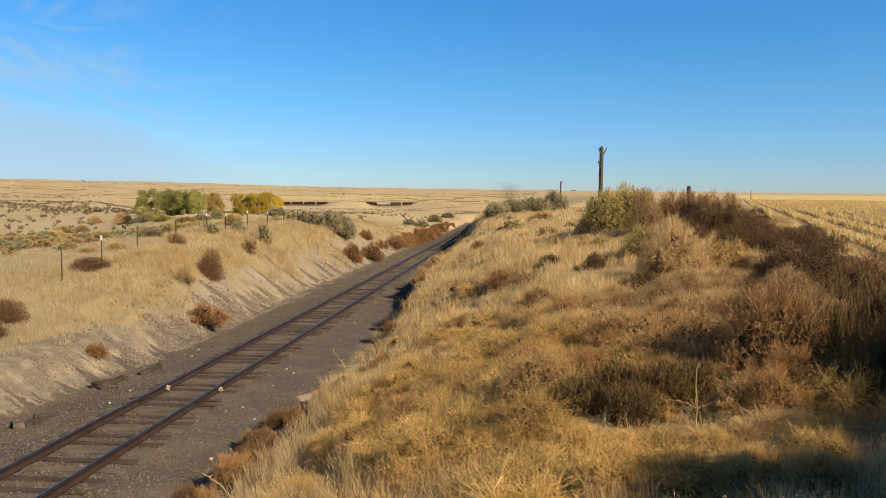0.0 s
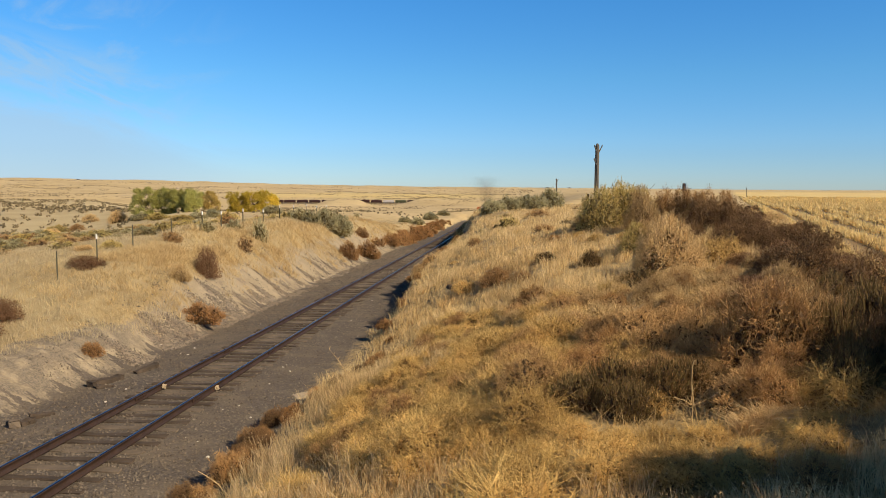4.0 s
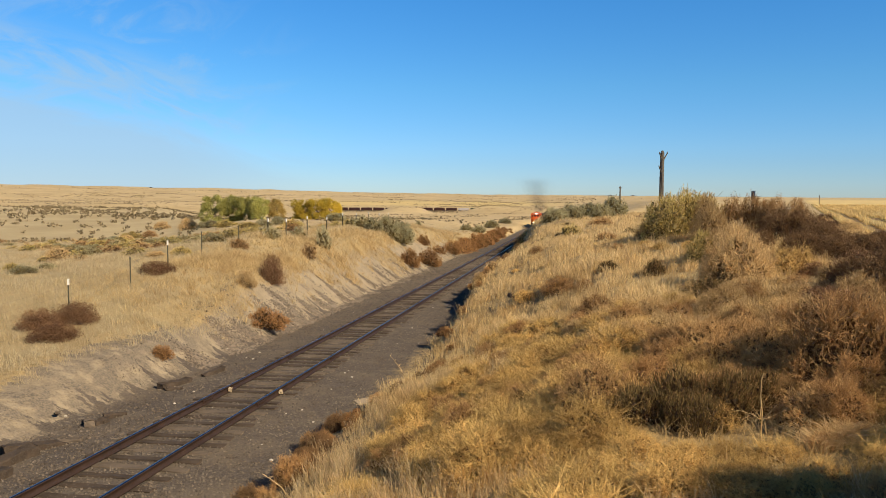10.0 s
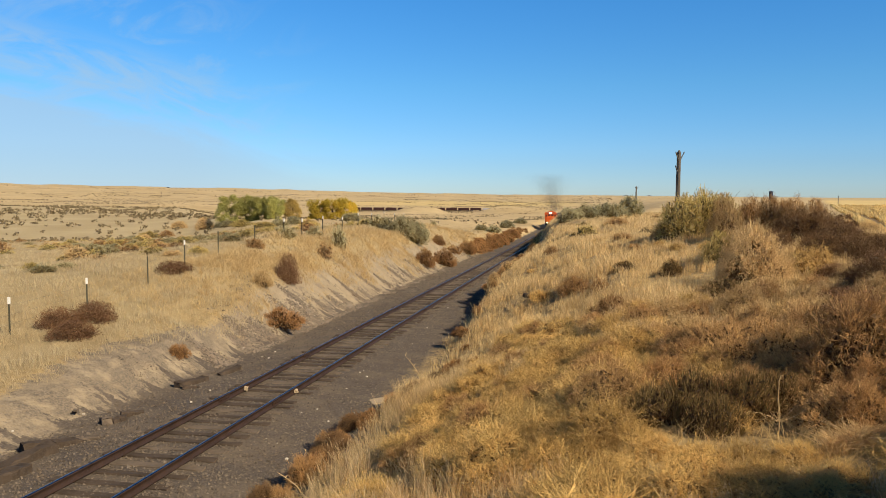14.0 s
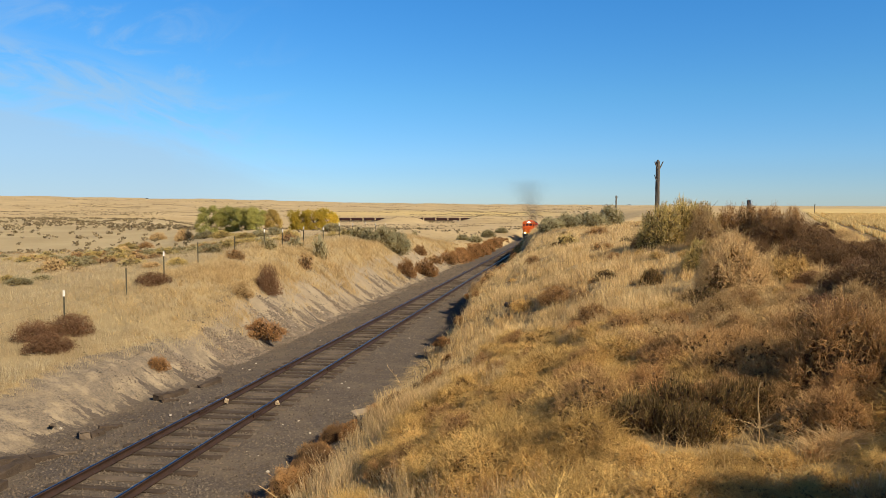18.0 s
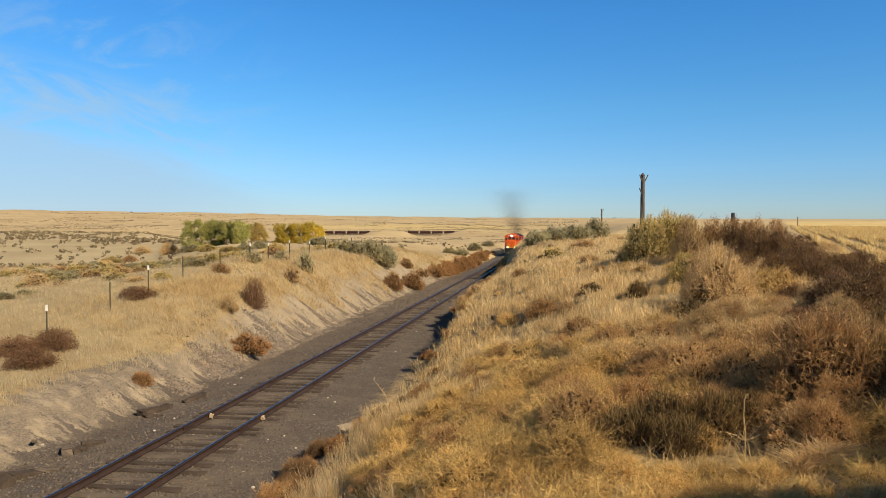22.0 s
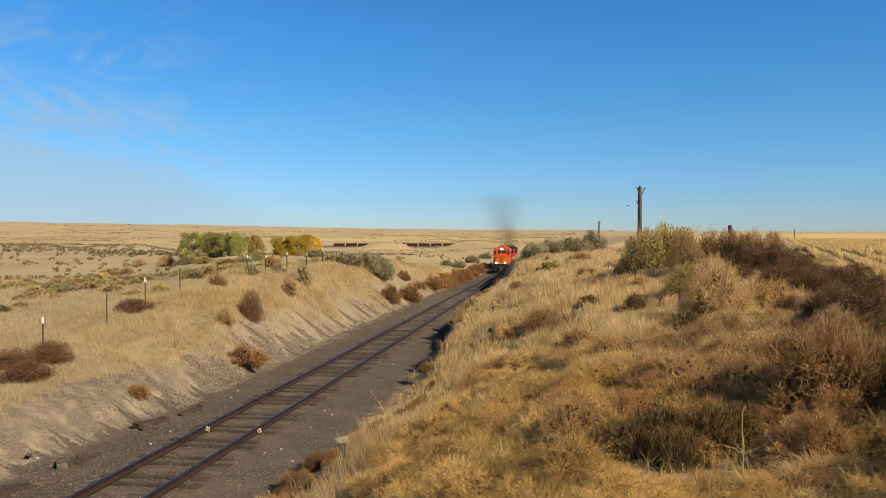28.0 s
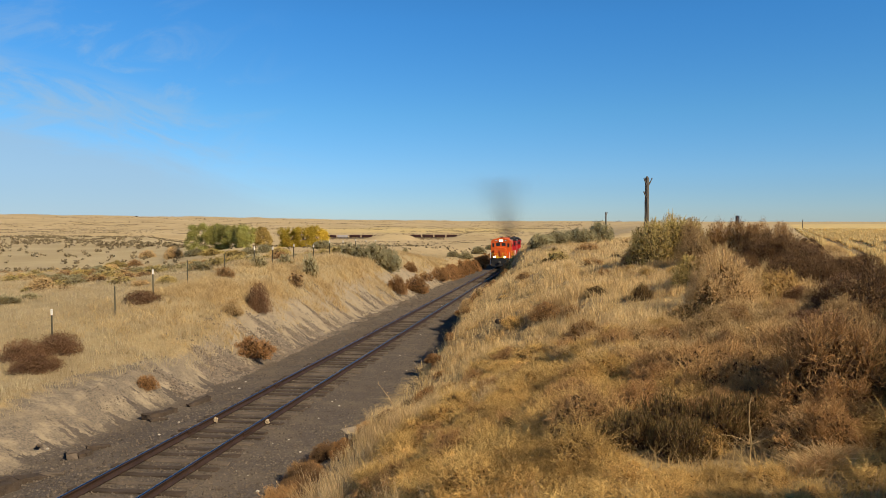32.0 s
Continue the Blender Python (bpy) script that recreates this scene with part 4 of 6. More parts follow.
LEFT_VALLEY = (
    ("plume", -59.77, 190.44, 2.81, 1.04),
    ("sage", -48.95, 170.68, 3.24, 0.52),
    ("rabbit", -35.69, 135.22, 2.80, 0.47),
    ("rabbit", -28.07, 118.51, 2.22, 0.48),
    ("sage", -26.55, 122.45, 1.94, 0.66),
    ("sage", -26.55, 134.47, 1.87, 0.85),
    ("rabbit", -22.06, 122.89, 2.05, 0.58),
    ("plume", -75.43, 217.30, 2.86, 0.76),
    ("brown", -63.99, 175.99, 2.56, 0.58),
    ("rabbit", -66.13, 171.21, 3.01, 0.49),
    ("sage", -35.48, 87.07, 1.46, 0.56),
    ("rabbit", -31.96, 74.54, 1.48, 0.48),
    ("brown", -16.53, 44.39, 0.86, 0.51),
    ("rabbit", -13.10, 40.58, 0.70, 0.62),
    ("rabbit", -26.78, 58.58, 1.17, 0.48),
    ("plume", -58.58, 148.92, 1.72, 0.81),
    ("sage", -27.84, 61.87, 0.93, 0.80),
)
MOUND = (
    ("rabbit", 11.22, 37.14, 1.52, 1.34),
    ("rabbit", 12.63, 37.86, 1.93, 1.24),
    ("plume", 13.07, 36.87, 0.97, 1.88),
    ("plume", 9.25, 23.40, 1.30, 1.42),
    ("plume", 12.35, 34.30, 1.00, 1.65),
    ("plume", 10.64, 28.10, 0.95, 1.44),
    ("rabbit", 9.99, 28.34, 0.90, 1.26),
    ("green", 7.90, 27.34, 0.54, 1.71),
    ("green", 7.75, 21.50, 0.95, 0.95),
    ("brown", 14.56, 37.72, 0.99, 1.67),
    ("brown", 14.87, 36.08, 0.96, 1.67),
    ("brown", 15.27, 35.41, 0.77, 1.85),
    ("brown", 15.66, 34.80, 0.90, 1.68),
    ("brown", 16.23, 34.33, 0.83, 1.70),
)
CREST = (
    ("dome", 14.49, 32.92, 1.14, 1.01),
    ("dome", 14.85, 29.38, 1.33, 0.90),
    ("dome", 15.16, 27.12, 1.25, 0.83),
    ("dome", 15.59, 25.86, 1.22, 0.94),
    ("dome", 12.69, 29.95, 0.94, 1.01),
    ("dome", 14.72, 32.17, 1.26, 1.07),
    ("dome", 15.39, 31.99, 1.26, 1.11),
    ("ball", 16.43, 32.33, 1.28, 0.62),
    ("dome", 15.16, 28.39, 1.14, 0.86),
    ("dome", 12.84, 26.70, 1.19, 0.94),
    ("dome", 13.71, 26.43, 1.06, 0.94),
    ("dome", 14.61, 26.79, 0.88, 0.91),
    ("gold", 11.18, 23.80, 0.90, 1.38),
    ("dome", 10.88, 18.50, 1.34, 1.05),
    ("plume", 9.97, 18.01, 0.68, 1.10),
    ("ball", 13.99, 24.94, 0.84, 0.89),
    ("ball", 11.34, 22.67, 0.89, 0.70),
    ("brown", 10.86, 38.60, 1.02, 0.88),
    ("plume", 11.55, 21.77, 0.71, 1.01),
)
NEAR = (
    ("brown", 5.70, 10.70, 1.15, 1.30),
    ("plume", 5.21, 11.73, 0.80, 1.31),
    ("plume", 6.40, 11.07, 0.90, 1.55),
    ("plume", 4.68, 13.39, 0.71, 1.23),
    ("brown", 4.31, 14.00, 0.73, 0.82),
    ("green", 2.78, 10.15, 0.60, 1.20),
    ("green", 3.32, 10.20, 0.72, 1.30),
    ("green", 3.90, 10.10, 0.72, 1.30),
    ("green", 3.35, 9.65, 0.60, 1.20),
    ("green", 4.35, 10.30, 0.62, 1.35),
    ("green", 6.44, 10.29, 0.72, 2.00),
    ("dome", 5.44, 9.66, 0.48, 1.01),
    ("gold", 2.34, 7.47, 0.50, 0.85),
    ("gold", 3.07, 7.06, 0.56, 0.88),
    ("gold", 3.51, 7.07, 0.41, 1.13),
    ("gold", 2.89, 7.57, 0.42, 0.96),
    ("brown", 4.03, 6.54, 0.49, 0.83),
    ("brown", 1.63, 17.54, 0.51, 0.82),
    ("plume", 7.14, 14.71, 0.88, 0.95),
    ("plume", 6.55, 16.29, 0.80, 0.83),
    ("plume", 5.34, 18.47, 0.72, 0.86),
    ("green", 9.42, 15.08, 0.57, 1.71),
)
DARK = (
    ("green", 6.05, 9.10, 0.60, 1.60),
    ("brown", 4.95, 9.05, 0.55, 1.25),
    ("gold", 3.90, 7.45, 0.50, 0.80),
    ("gold", 3.25, 7.75, 0.42, 0.90),
    ("gold", 4.70, 7.60, 0.52, 0.85),
    ("gold", 5.00, 8.20, 0.48, 0.80),
    ("gold", 4.35, 7.05, 0.45, 0.80),
    ("gold", 1.90, 8.30, 0.50, 0.80),
    ("gold", 2.40, 8.80, 0.50, 0.75),
    ("gold", 2.85, 8.55, 0.50, 0.70),
    ("gold", 3.40, 8.55, 0.48, 0.75),
    ("gold", 3.85, 8.35, 0.45, 0.75),
    ("gold", 2.30, 9.45, 0.50, 0.75),
    ("gold", 2.60, 7.95, 0.50, 0.75),
    ("gold", 1.70, 9.30, 0.55, 0.85),
    ("plume", 4.70, 10.30, 0.55, 0.95),
    # unseen dome added past the right edge for the shadow it casts
    ("dome", 7.60, 8.60, 1.40, 1.25),
)
EDGE = (
    ("dome", 10.51, 15.53, 1.17, 1.12),
    ("green", 8.19, 11.85, 0.79, 1.83),
    ("green", 6.56, 9.74, 0.64, 1.83),
    ("dome", 6.72, 9.53, 0.73, 1.40),
    ("dome", 7.46, 11.84, 0.74, 0.97),
    ("ball", 11.99, 18.66, 1.17, 0.83),
)
for group in (LEFT_VALLEY, LEFT_BANK, LEFT_RIDGE, LEFT_FOOT, RIGHT_RIDGE, MOUND, CREST, NEAR, EDGE, DARK):
    for key, x, y, s, tall in group:
        shrub(key, x, y, s, tall)
# grey-green sage along the crest of the right bank
for x, y, s, top in ((12.8, 82, 1.5, 4.55), (13.9, 84, 1.4, 4.35), (15.2, 85, 1.7, 4.8), (16.5, 87, 1.6, 4.75), (17.8, 87, 1.8, 5.0), (19.2, 89, 1.7, 4.85), (20.4, 91, 1.4, 4.55), (22.4, 95, 2.2, 5.85)):
    shrub("sage", x, y, s, (top - float(ground_z(x, y))) / s)


def scatter_shrubs():
    r = random.Random(23)
    # tangled golden weeds carpet the near bank
    n = 0
    while n < 230:
        d, a = math.exp(r.uniform(math.log(5.5), math.log(24))), radians(r.uniform(-12, 34))
        x, y = d * math.sin(a), d * math.cos(a)
        u = float(across(x, y))
        if u < 7.6 or (y < 9.0 and x < 1.2) or (d < 10.4 and 12 < math.degrees(a)):
            continue
        n += 1
        shrub("gold" if r.random() < 0.97 - 0.8 * float(smooth(7, 20, math.degrees(a) + r.uniform(-5, 5) - 6 * (d < 9))) else r.choice(("plume", "plume", "brown")), x, y, r.uniform(0.45, 0.85), r.uniform(0.6, 1.0))
    # rank weeds along the edge of the gravel
    for k in range(26):
        y = 11 + k * 2.7 + r.uniform(-1, 1)
        u = float(right_foot(y)) + r.uniform(0.0, 0.9)
        shrub("brown" if r.random() < 0.6 else "rust", float(track_x(y)) + u, y, r.uniform(0.24, 0.45) * (1 if y < 22 else 1.3), r.uniform(0.7, 1.2))
    for k in range(60):
        y = 58 + k * 2.1 + r.uniform(-1, 1)
        grow = 1 + 0.55 * float(smooth(95, 125, y))
        shrub(r.choice(("plume", "rabbit", "gold", "plume")), float(track_x(y)) + 2.5 * grow ** 0.4 + r.uniform(-0.2, 0.7), y, r.uniform(0.55, 0.78) * grow, r.uniform(1.0, 1.5))
    for k in range(15):
        y = 42 + k * 1.6 + r.uniform(-0.6, 0.6)
        shrub(r.choice(("brown", "brown", "rust", "plume")), float(track_x(y)) + float(right_foot(y)) + r.uniform(0.5, 1.2), y, r.uniform(0.4, 0.6), r.uniform(0.8, 1.4))
    # brush on the plain beyond the fence
    n = 0
    while n < 430:
        d, a = r.uniform(40, 112), radians(r.uniform(-36, -5))
        x, y = d * math.sin(a), d * math.cos(a)
        u = float(across(x, y))
        if u > -11 or (u > -16 and r.random() < 0.5) or r.random() > 0.15 + 1.2 * smooth(0.35, 0.65, fbm(x / 14, y / 14, 77, 2)) * smooth(38, 62, d):
            continue
        n += 1
        shrub(r.choice(("rabbit", "rabbit", "sage", "sage", "plume", "brown")), x, y, r.uniform(0.4, 1.2), r.uniform(0.4, 0.75))
    # the right bank's top, farther off
    n = 0
    while n < 34:
        y = r.uniform(24, 95)
        u = r.uniform(6, 17)
        x = float(track_x(y)) + u
        n += 1
        shrub(r.choice(("brown", "gold", "gold", "rabbit", "green")), x, y, r.uniform(0.35, 0.7), r.uniform(0.6, 0.9))
    # piled weeds along the edge of the field
    for k in range(26):
        y = 15 + 1.7 * k + r.uniform(-1, 1)
        x = 3.2 + 0.478 * y - r.uniform(0.3, 3.2)
        if y < 20:
            shrub("ball" if r.random() < 0.55 else "brown", x, y, r.uniform(0.8, 1.4), r.uniform(0.7, 1.1))
    for k in range(44):
        y = 19 + 1.6 * k + r.uniform(-0.8, 0.8)
        x = 3.4 + 0.478 * y - r.uniform(-0.2, 1.2)
        shrub(r.choice(("dome", "brown", "plume", "dome")), x, y, r.uniform(0.45, 0.95), r.uniform(0.6, 0.9))
    # a hedge of rust weeds along the left foot, towards the valley
    for k in range(34):
        y = 98 + 2.3 * k + r.uniform(-0.8, 0.8)
        shrub("rust", float(track_x(y)) - 4.3 - r.uniform(-0.4, 1.2), y, r.uniform(0.65, 0.95), r.uniform(0.85, 1.3))

    # dark weeds at the foot of the near bank, golden ones above them
    r2 = random.Random(47)
    for k in range(34):
        y = 11.5 + k * 0.37 + r2.uniform(-0.3, 0.3)
        shrub(r2.choice(("brown", "dome", "dome", "rust")), float(track_x(y)) + float(right_foot(y)) + r2.uniform(-0.05, 0.8), y, r2.uniform(0.28, 0.5), r2.uniform(0.8, 1.3))
    for k in range(36):
        y = 80 + k * 1.9 + r2.uniform(-0.7, 0.7)
        shrub(r2.choice(("rabbit", "plume", "brown", "sage", "rust")), float(track_x(y)) + float(right_foot(y)) + r2.uniform(0.25, 1.1), y, r2.uniform(0.75, 0.98), r2.uniform(1.0, 1.5))
    for k in range(75):
        y = r2.uniform(10.5, 25)
        shrub("gold" if r2.random() < 0.88 else "brown", float(track_x(y)) + r2.uniform(5.7, 8.2) + 0.35 * float(smooth(17, 25, y)), y, r2.uniform(0.4, 0.72), r2.uniform(0.6, 0.95))
    # unseen brush added beside the camera to cast shade on the near bank
    for x, y, s in ((6.6, 1.2, 2.0), (8.6, 2.6, 2.2), (10.4, 4.6, 2.0), (5.2, -0.6, 1.9), (7.9, 7.6, 1.5), (8.7, 8.7, 1.6), (9.3, 9.9, 1.4), (5.25, 5.2, 1.5), (6.5, 4.2, 1.8), (6.2, 7.2, 0.9)):
        shrub("dome", x, y, s, 1.55 if y > 4 and x < 10 else 1.1)


scatter_shrubs()


def far_brush():
    """Dark low brush dotted over the far slopes, too many to count."""
    rng = np.random.default_rng(5)
    n = 90000
    d = np.exp(rng.uniform(math.log(150), math.log(2400), n))
    a = np.radians(rng.uniform(-36, 12, n))
    x, y = d * np.sin(a), d * np.cos(a)
    dens = smooth(0.48, 0.62, fbm(x / 70, y / 70, 61, 3)) * 0.15 + 0.03
    dens = np.where(x < -0.3 * y, 0.016 + 0.10 * smooth(0.40, 0.66, vnoise(x / 34, y / 34, 3)) * smooth(500, 300, d), dens)
    line = np.abs(fbm(x / 260, y / 120, 63, 3) - 0.5) < 0.03
    dens = np.where(x > -0.3 * y, dens * 0.26, dens)
    dens = np.where(d > 420, 0.10 * dens + 0.75 * line, dens)
    ok = (dens > rng.uniform(0, 1, n)) & (np.abs(across(x, y)) > 10)
    x, y, d = x[ok], y[ok], d[ok]
    s = rng.uniform(0.35, 0.95, len(x)) * np.interp(d, [150, 240, 1000, 2400], [0.7, 1.3, 2.0, 4.2]) * np.where((x < -0.3 * y) & (d < 420), 1.9, 1.0)
    # lines of brush along the dry gullies of the far hills
    for k, (d0, a0, a1) in enumerate(((430, -36, -20), (620, -36, -24), (920, -34, -13), (1330, -20, -6), (1560, -35, -12), (1950, -24, -2), (1280, -3, 9), (1700, -2, 12), (2250, -34, -18))):
        la = rng.uniform(a0, a1, 520)
        la = la[vnoise(la * 1.1, la * 0 + k, 33) > 0.36]
        ld = d0 * (1 + 0.07 * np.sin(la * 0.33 + 2.1 * k) + 0.02 * np.sin(la * 1.7 + k) + rng.normal(size=len(la)) * 0.004)
        x, y = np.concatenate([x, ld * np.sin(np.radians(la))]), np.concatenate([y, ld * np.cos(np.radians(la))])
        s = np.concatenate([s, rng.uniform(0.5, 1.1, len(la)) * (0.7 + d0 / 1300)])
    # dark thickets added on the far cutting's slopes to stand in for its shade
    tx = np.concatenate([rng.uniform(-185, -60, 1300), rng.uniform(-55, 35, 1000)])
    ty = rng.choice([1100.0, 1142.0, 1150.0], len(tx)) + rng.normal(size=len(tx)) * 3
    x, y, s = np.concatenate([x, tx]), np.concatenate([y, ty]), np.concatenate([s, np.where(ty > 1120, rng.uniform(1.6, 2.8, len(tx)), rng.uniform(0.6, 1.2, len(tx)))])
    c = np.stack([x, y, ground_z(x, y) + s * 0.3], -1)
    c = np.repeat(c, 20, 0) + np.clip(rng.normal(size=(len(c) * 20, 3)), -1.5, 1.5) * np.repeat(s, 20)[:, None] * np.array([0.27, 0.27, 0.15])
    v, f = leaf_arrays(rng, c, np.repeat(np.clip(0.18 * s, 0.12, 0.5), 20), 1, 0.02, 0.95)
    ob = mesh_ob("far_brush", quads("far_brush", v, f), M_FARBRUSH)
    tagged(ob, "dark sagebrush dotted over the distant slopes", "brush", kind="stuff")


far_brush()


def stubble():
    """Cut corn stalks in rows across the field on the right, in clumps along each row."""
    rng = np.random.default_rng(15)
    c, s = math.cos(math.atan(0.478)), math.sin(math.atan(0.478))
    n = 66000
    row = np.floor(62 * rng.uniform(0, 1, n) ** 1.6)
    along = np.exp(rng.uniform(math.log(14), math.log(300), n))
    off = 0.45 + row * 2.2 + rng.normal(size=n) * 0.17
    x, y = 3.58 + s * along + c * off, c * along - s * off
    d = np.hypot(x, y)
    ok = (y > 9) & (np.arctan2(x, y) < radians(37)) & (d < 300) & (rng.uniform(0, 1, n) < 0.35 + 0.65 * vnoise(along * 1.6, row * 7.3, 71))
    x, y, d = x[ok], y[ok], d[ok]
    per = 10
    tall = np.repeat(rng.uniform(0.7, 1.15, len(x)), per)
    x, y, d = (np.repeat(q, per) for q in (x, y, d))
    m = len(x)
    x, y = x + rng.normal(size=m) * 0.06, y + rng.normal(size=m) * 0.06
    start = np.stack([x, y, ground_z(x, y) - 0.02], -1)
    way = unit(np.stack([rng.normal(size=m) * 0.17, rng.normal(size=m) * 0.17, np.ones(m)], -1))
    p = curve_points(start, way, rng.uniform(0.26, 0.42, m) * tall, 3, rng.normal(size=(m, 3)) * 0.25, rng)
    w = np.maximum(0.02, 0.0009 * d) * rng.uniform(0.7, 1.3, m)
    me = quads("corn_stubble", *ribbons(p, w[:, None] * np.array([1, 0.9, 0.4])[None], rng))
    tagged(mesh_ob("corn_stubble", me, M_STUBBLE), "rows of cut golden corn stubble in the field", "stubble", kind="stuff")


stubble()


def stones():
    """Crushed stone and clods strewn over the track bed."""
    rng = np.random.default_rng(6)
    n = 88000
    y = np.exp(rng.uniform(math.log(9), math.log(85), n))
    u = rng.uniform(-6.4, 4.1, n)
    spill = smooth(0.50, 0.62, fbm(y * 0.9, u * 0.35, 91, 4)) * smooth(6.2, 4.0, -u)
    ok = rng.uniform(0, 1, n) < np.where(u < -3.6, spill, 1)
    y, u = y[ok], u[ok]
    s = track_slope(y)
    x, y = track_x(y) + u, y - u * s
    r = (0.010 + 0.030 * rng.uniform(0, 1, len(x)) ** 2.5) * np.maximum(1, np.hypot(x, y) / 30)
    base = np.array([(1, 0, 0), (0, 1, 0), (-1, 0, 0), (0, -1, 0), (0, 0, 1)], float)
    z = np.maximum(ground_z(x, y), -99)
    v = np.stack([x, y, z + r * 0.15], -1)[:, None] + base[None] * r[:, None, None] * rng.uniform(0.6, 1.3, (len(x), 5, 3))
    b = (np.arange(len(x)) * 5)[:, None]
    f = np.stack([np.concatenate([b + i, b + (i + 1) % 4, b + 4], 1) for i in range(4)], 1).reshape(-1, 3)
    tagged(mesh_ob("track_gravel", quads("track_gravel", v.reshape(-1, 3), f), M_STONE), "grey crushed stone strewn over the track bed", "gravel", kind="stuff")


stones()


def gravel_tongues():
    """Tongues of crushed stone that climb the sandy face on the left."""
    rng = np.random.default_rng(77)
    xs, ys, size = [], [], []
    for y0 in (26.4, 28.9, 29.8, 30.7, 33.4, 34.4, 35.7, 36.6, 38.6, 40.6, 41.8, 44.4, 46.1, 48.9, 52.0, 55.5, 58.0, 62.0, 66.5):
        n = int(rng.uniform(700, 1500))
        wide, high = rng.uniform(0.2, 0.5), rng.uniform(0.9, 2.3)
        t = rng.uniform(0, 1, n) ** 1.2
        y = y0 + rng.normal(size=n) * wide * (1.1 - 0.7 * t) - 0.1 * t * high
        ys.append(y), xs.append(track_x(y) - 3.3 - high * t - 0.12 * rng.normal(size=n)), size.append(rng.uniform(0.022, 0.06, n) * (1.15 - 0.4 * t))
    # loose ones that lie along the brow
    y = 27 + 24 * rng.uniform(0, 1, 900)
    up = np.interp(y, [24, 30, 36, 50], [5.2, 5.6, 6.4, 7.0]) + rng.normal(size=900) * 0.25
    ok = vnoise(y / 1.6, y * 0, 41) > 0.5
    xs.append((track_x(y) - up)[ok]), ys.append(y[ok]), size.append(rng.uniform(0.02, 0.05, 900)[ok])
    x, y, r = np.concatenate(xs), np.concatenate(ys), np.concatenate(size)
    corner = np.array([(1, 0, 0), (-1, 0, 0), (0, 1, 0), (0, -1, 0), (0, 0, 0.75), (0, 0, -0.75)])
    v = np.stack([x, y, ground_z(x, y) + 0.2 * r], -1)[:, None] + corner[None] * r[:, None, None] * rng.uniform(0.6, 1.35, (len(x), 6, 1))
    side = np.array([(0, 2, 4), (2, 1, 4), (1, 3, 4), (3, 0, 4), (2, 0, 5), (1, 2, 5), (3, 1, 5), (0, 3, 5)])
    f = (side[None] + 6 * np.arange(len(x))[:, None, None]).reshape(-1, 3)
    me = bpy.data.meshes.new("gravel_tongues")
    me.from_pydata(v.reshape(-1, 3).tolist(), [], f.tolist())
    tagged(mesh_ob("gravel_tongues", me, M_STONE), "dark crushed stone spilled in tongues over the sandy bank", "gravel", kind="stuff")


gravel_tongues()


def pale_stones():
    """Single whitish stones that lie about on the dark gravel."""
    r = random.Random(31)
    shapes = []
    for _ in range(4):
        bm = bmesh.new()
        bmesh.ops.create_icosphere(bm, subdivisions=1, radius=1)
        for v in bm.verts:
            v.co *= r.uniform(0.75, 1.15)
            v.co.z *= 0.6
        me = bpy.data.meshes.new("pale_stone")
        bm.to_mesh(me)
        bm.free()
        me.materials.append(M_CHALK)
        shapes.append(me)
    for _ in range(64):
        y = math.exp(r.uniform(math.log(12), math.log(75)))
        u = r.choice((r.uniform(-4.6, -1.6), r.uniform(1.6, 3.0), r.uniform(-0.6, 0.6)))
        x = float(track_x(y)) + u
        size = r.uniform(0.02, 0.055) * max(1, y / 40)
        ob = new("pale_stone", r.choice(shapes))
        ob.matrix_basis = pose(x, y, float(ground_z(x, y)) + size * 0.25, 0, 0, r.uniform(0, 360)) @ Matrix.Diagonal((size, size, size, 1))
        tagged(ob, "small whitish stone lying on the dark gravel", "stone", "pale stones")


pale_stones()


# ---- trees in the valley ----
def tree(name, x, y, h, w, leaf_mat, seed, label):
    rng = np.random.default_rng(seed)
    t = empty(name, pose(x, y, float(ground_z(x, y)) - 0.1))
    tagged(t, label, "tree", "trees in the valley")
    bms = [rod((0, 0, 0), (0.1, 0, h * 0.4), 0.16, 0.10)]
    tips = []
    for k in range(9):
        a, up = rng.uniform(0, 2 * np.pi), rng.uniform(0.35, 0.9)
        tip = (math.cos(a) * w * rng.uniform(0.2, 0.45), math.sin(a) * w * rng.uniform(0.2, 0.45), h * up)
        bms.append(rod((0.06, 0, h * rng.uniform(0.15, 0.4)), tip, 0.07, 0.02, 6))
        tips.append(tip)
    part("trunk", joined(*bms), M_BARK, t)
    m = 22
    a, zz = rng.uniform(0, 2 * np.pi, m), rng.uniform(0.02, 1.0, m) ** 1.2
    rr = w * 0.5 * np.sqrt(np.clip(1 - ((zz - 0.4) / 0.64) ** 2, 0.04, 1)) * np.sqrt(rng.uniform(0.15, 1, m))
    bough = np.concatenate([np.stack([np.cos(a) * rr, np.sin(a) * rr, zz * h * 0.93], -1), np.array(tips)])
    i = rng.integers(0, len(bough), 560)
    c = bough[i] + unit(rng.normal(size=(560, 3))) * (rng.uniform(0.25, 1.0, 560) * rng.uniform(0.6, 1.25, len(bough))[i])[:, None] * np.array([1, 1, 0.8])
    c[:, 2] = np.maximum(c[:, 2], 0.2)
    v, f = leaf_arrays(rng, c, 0.085, 20, 0.22)
    mesh_ob("crown", quads("crown", v, f), leaf_mat, t)


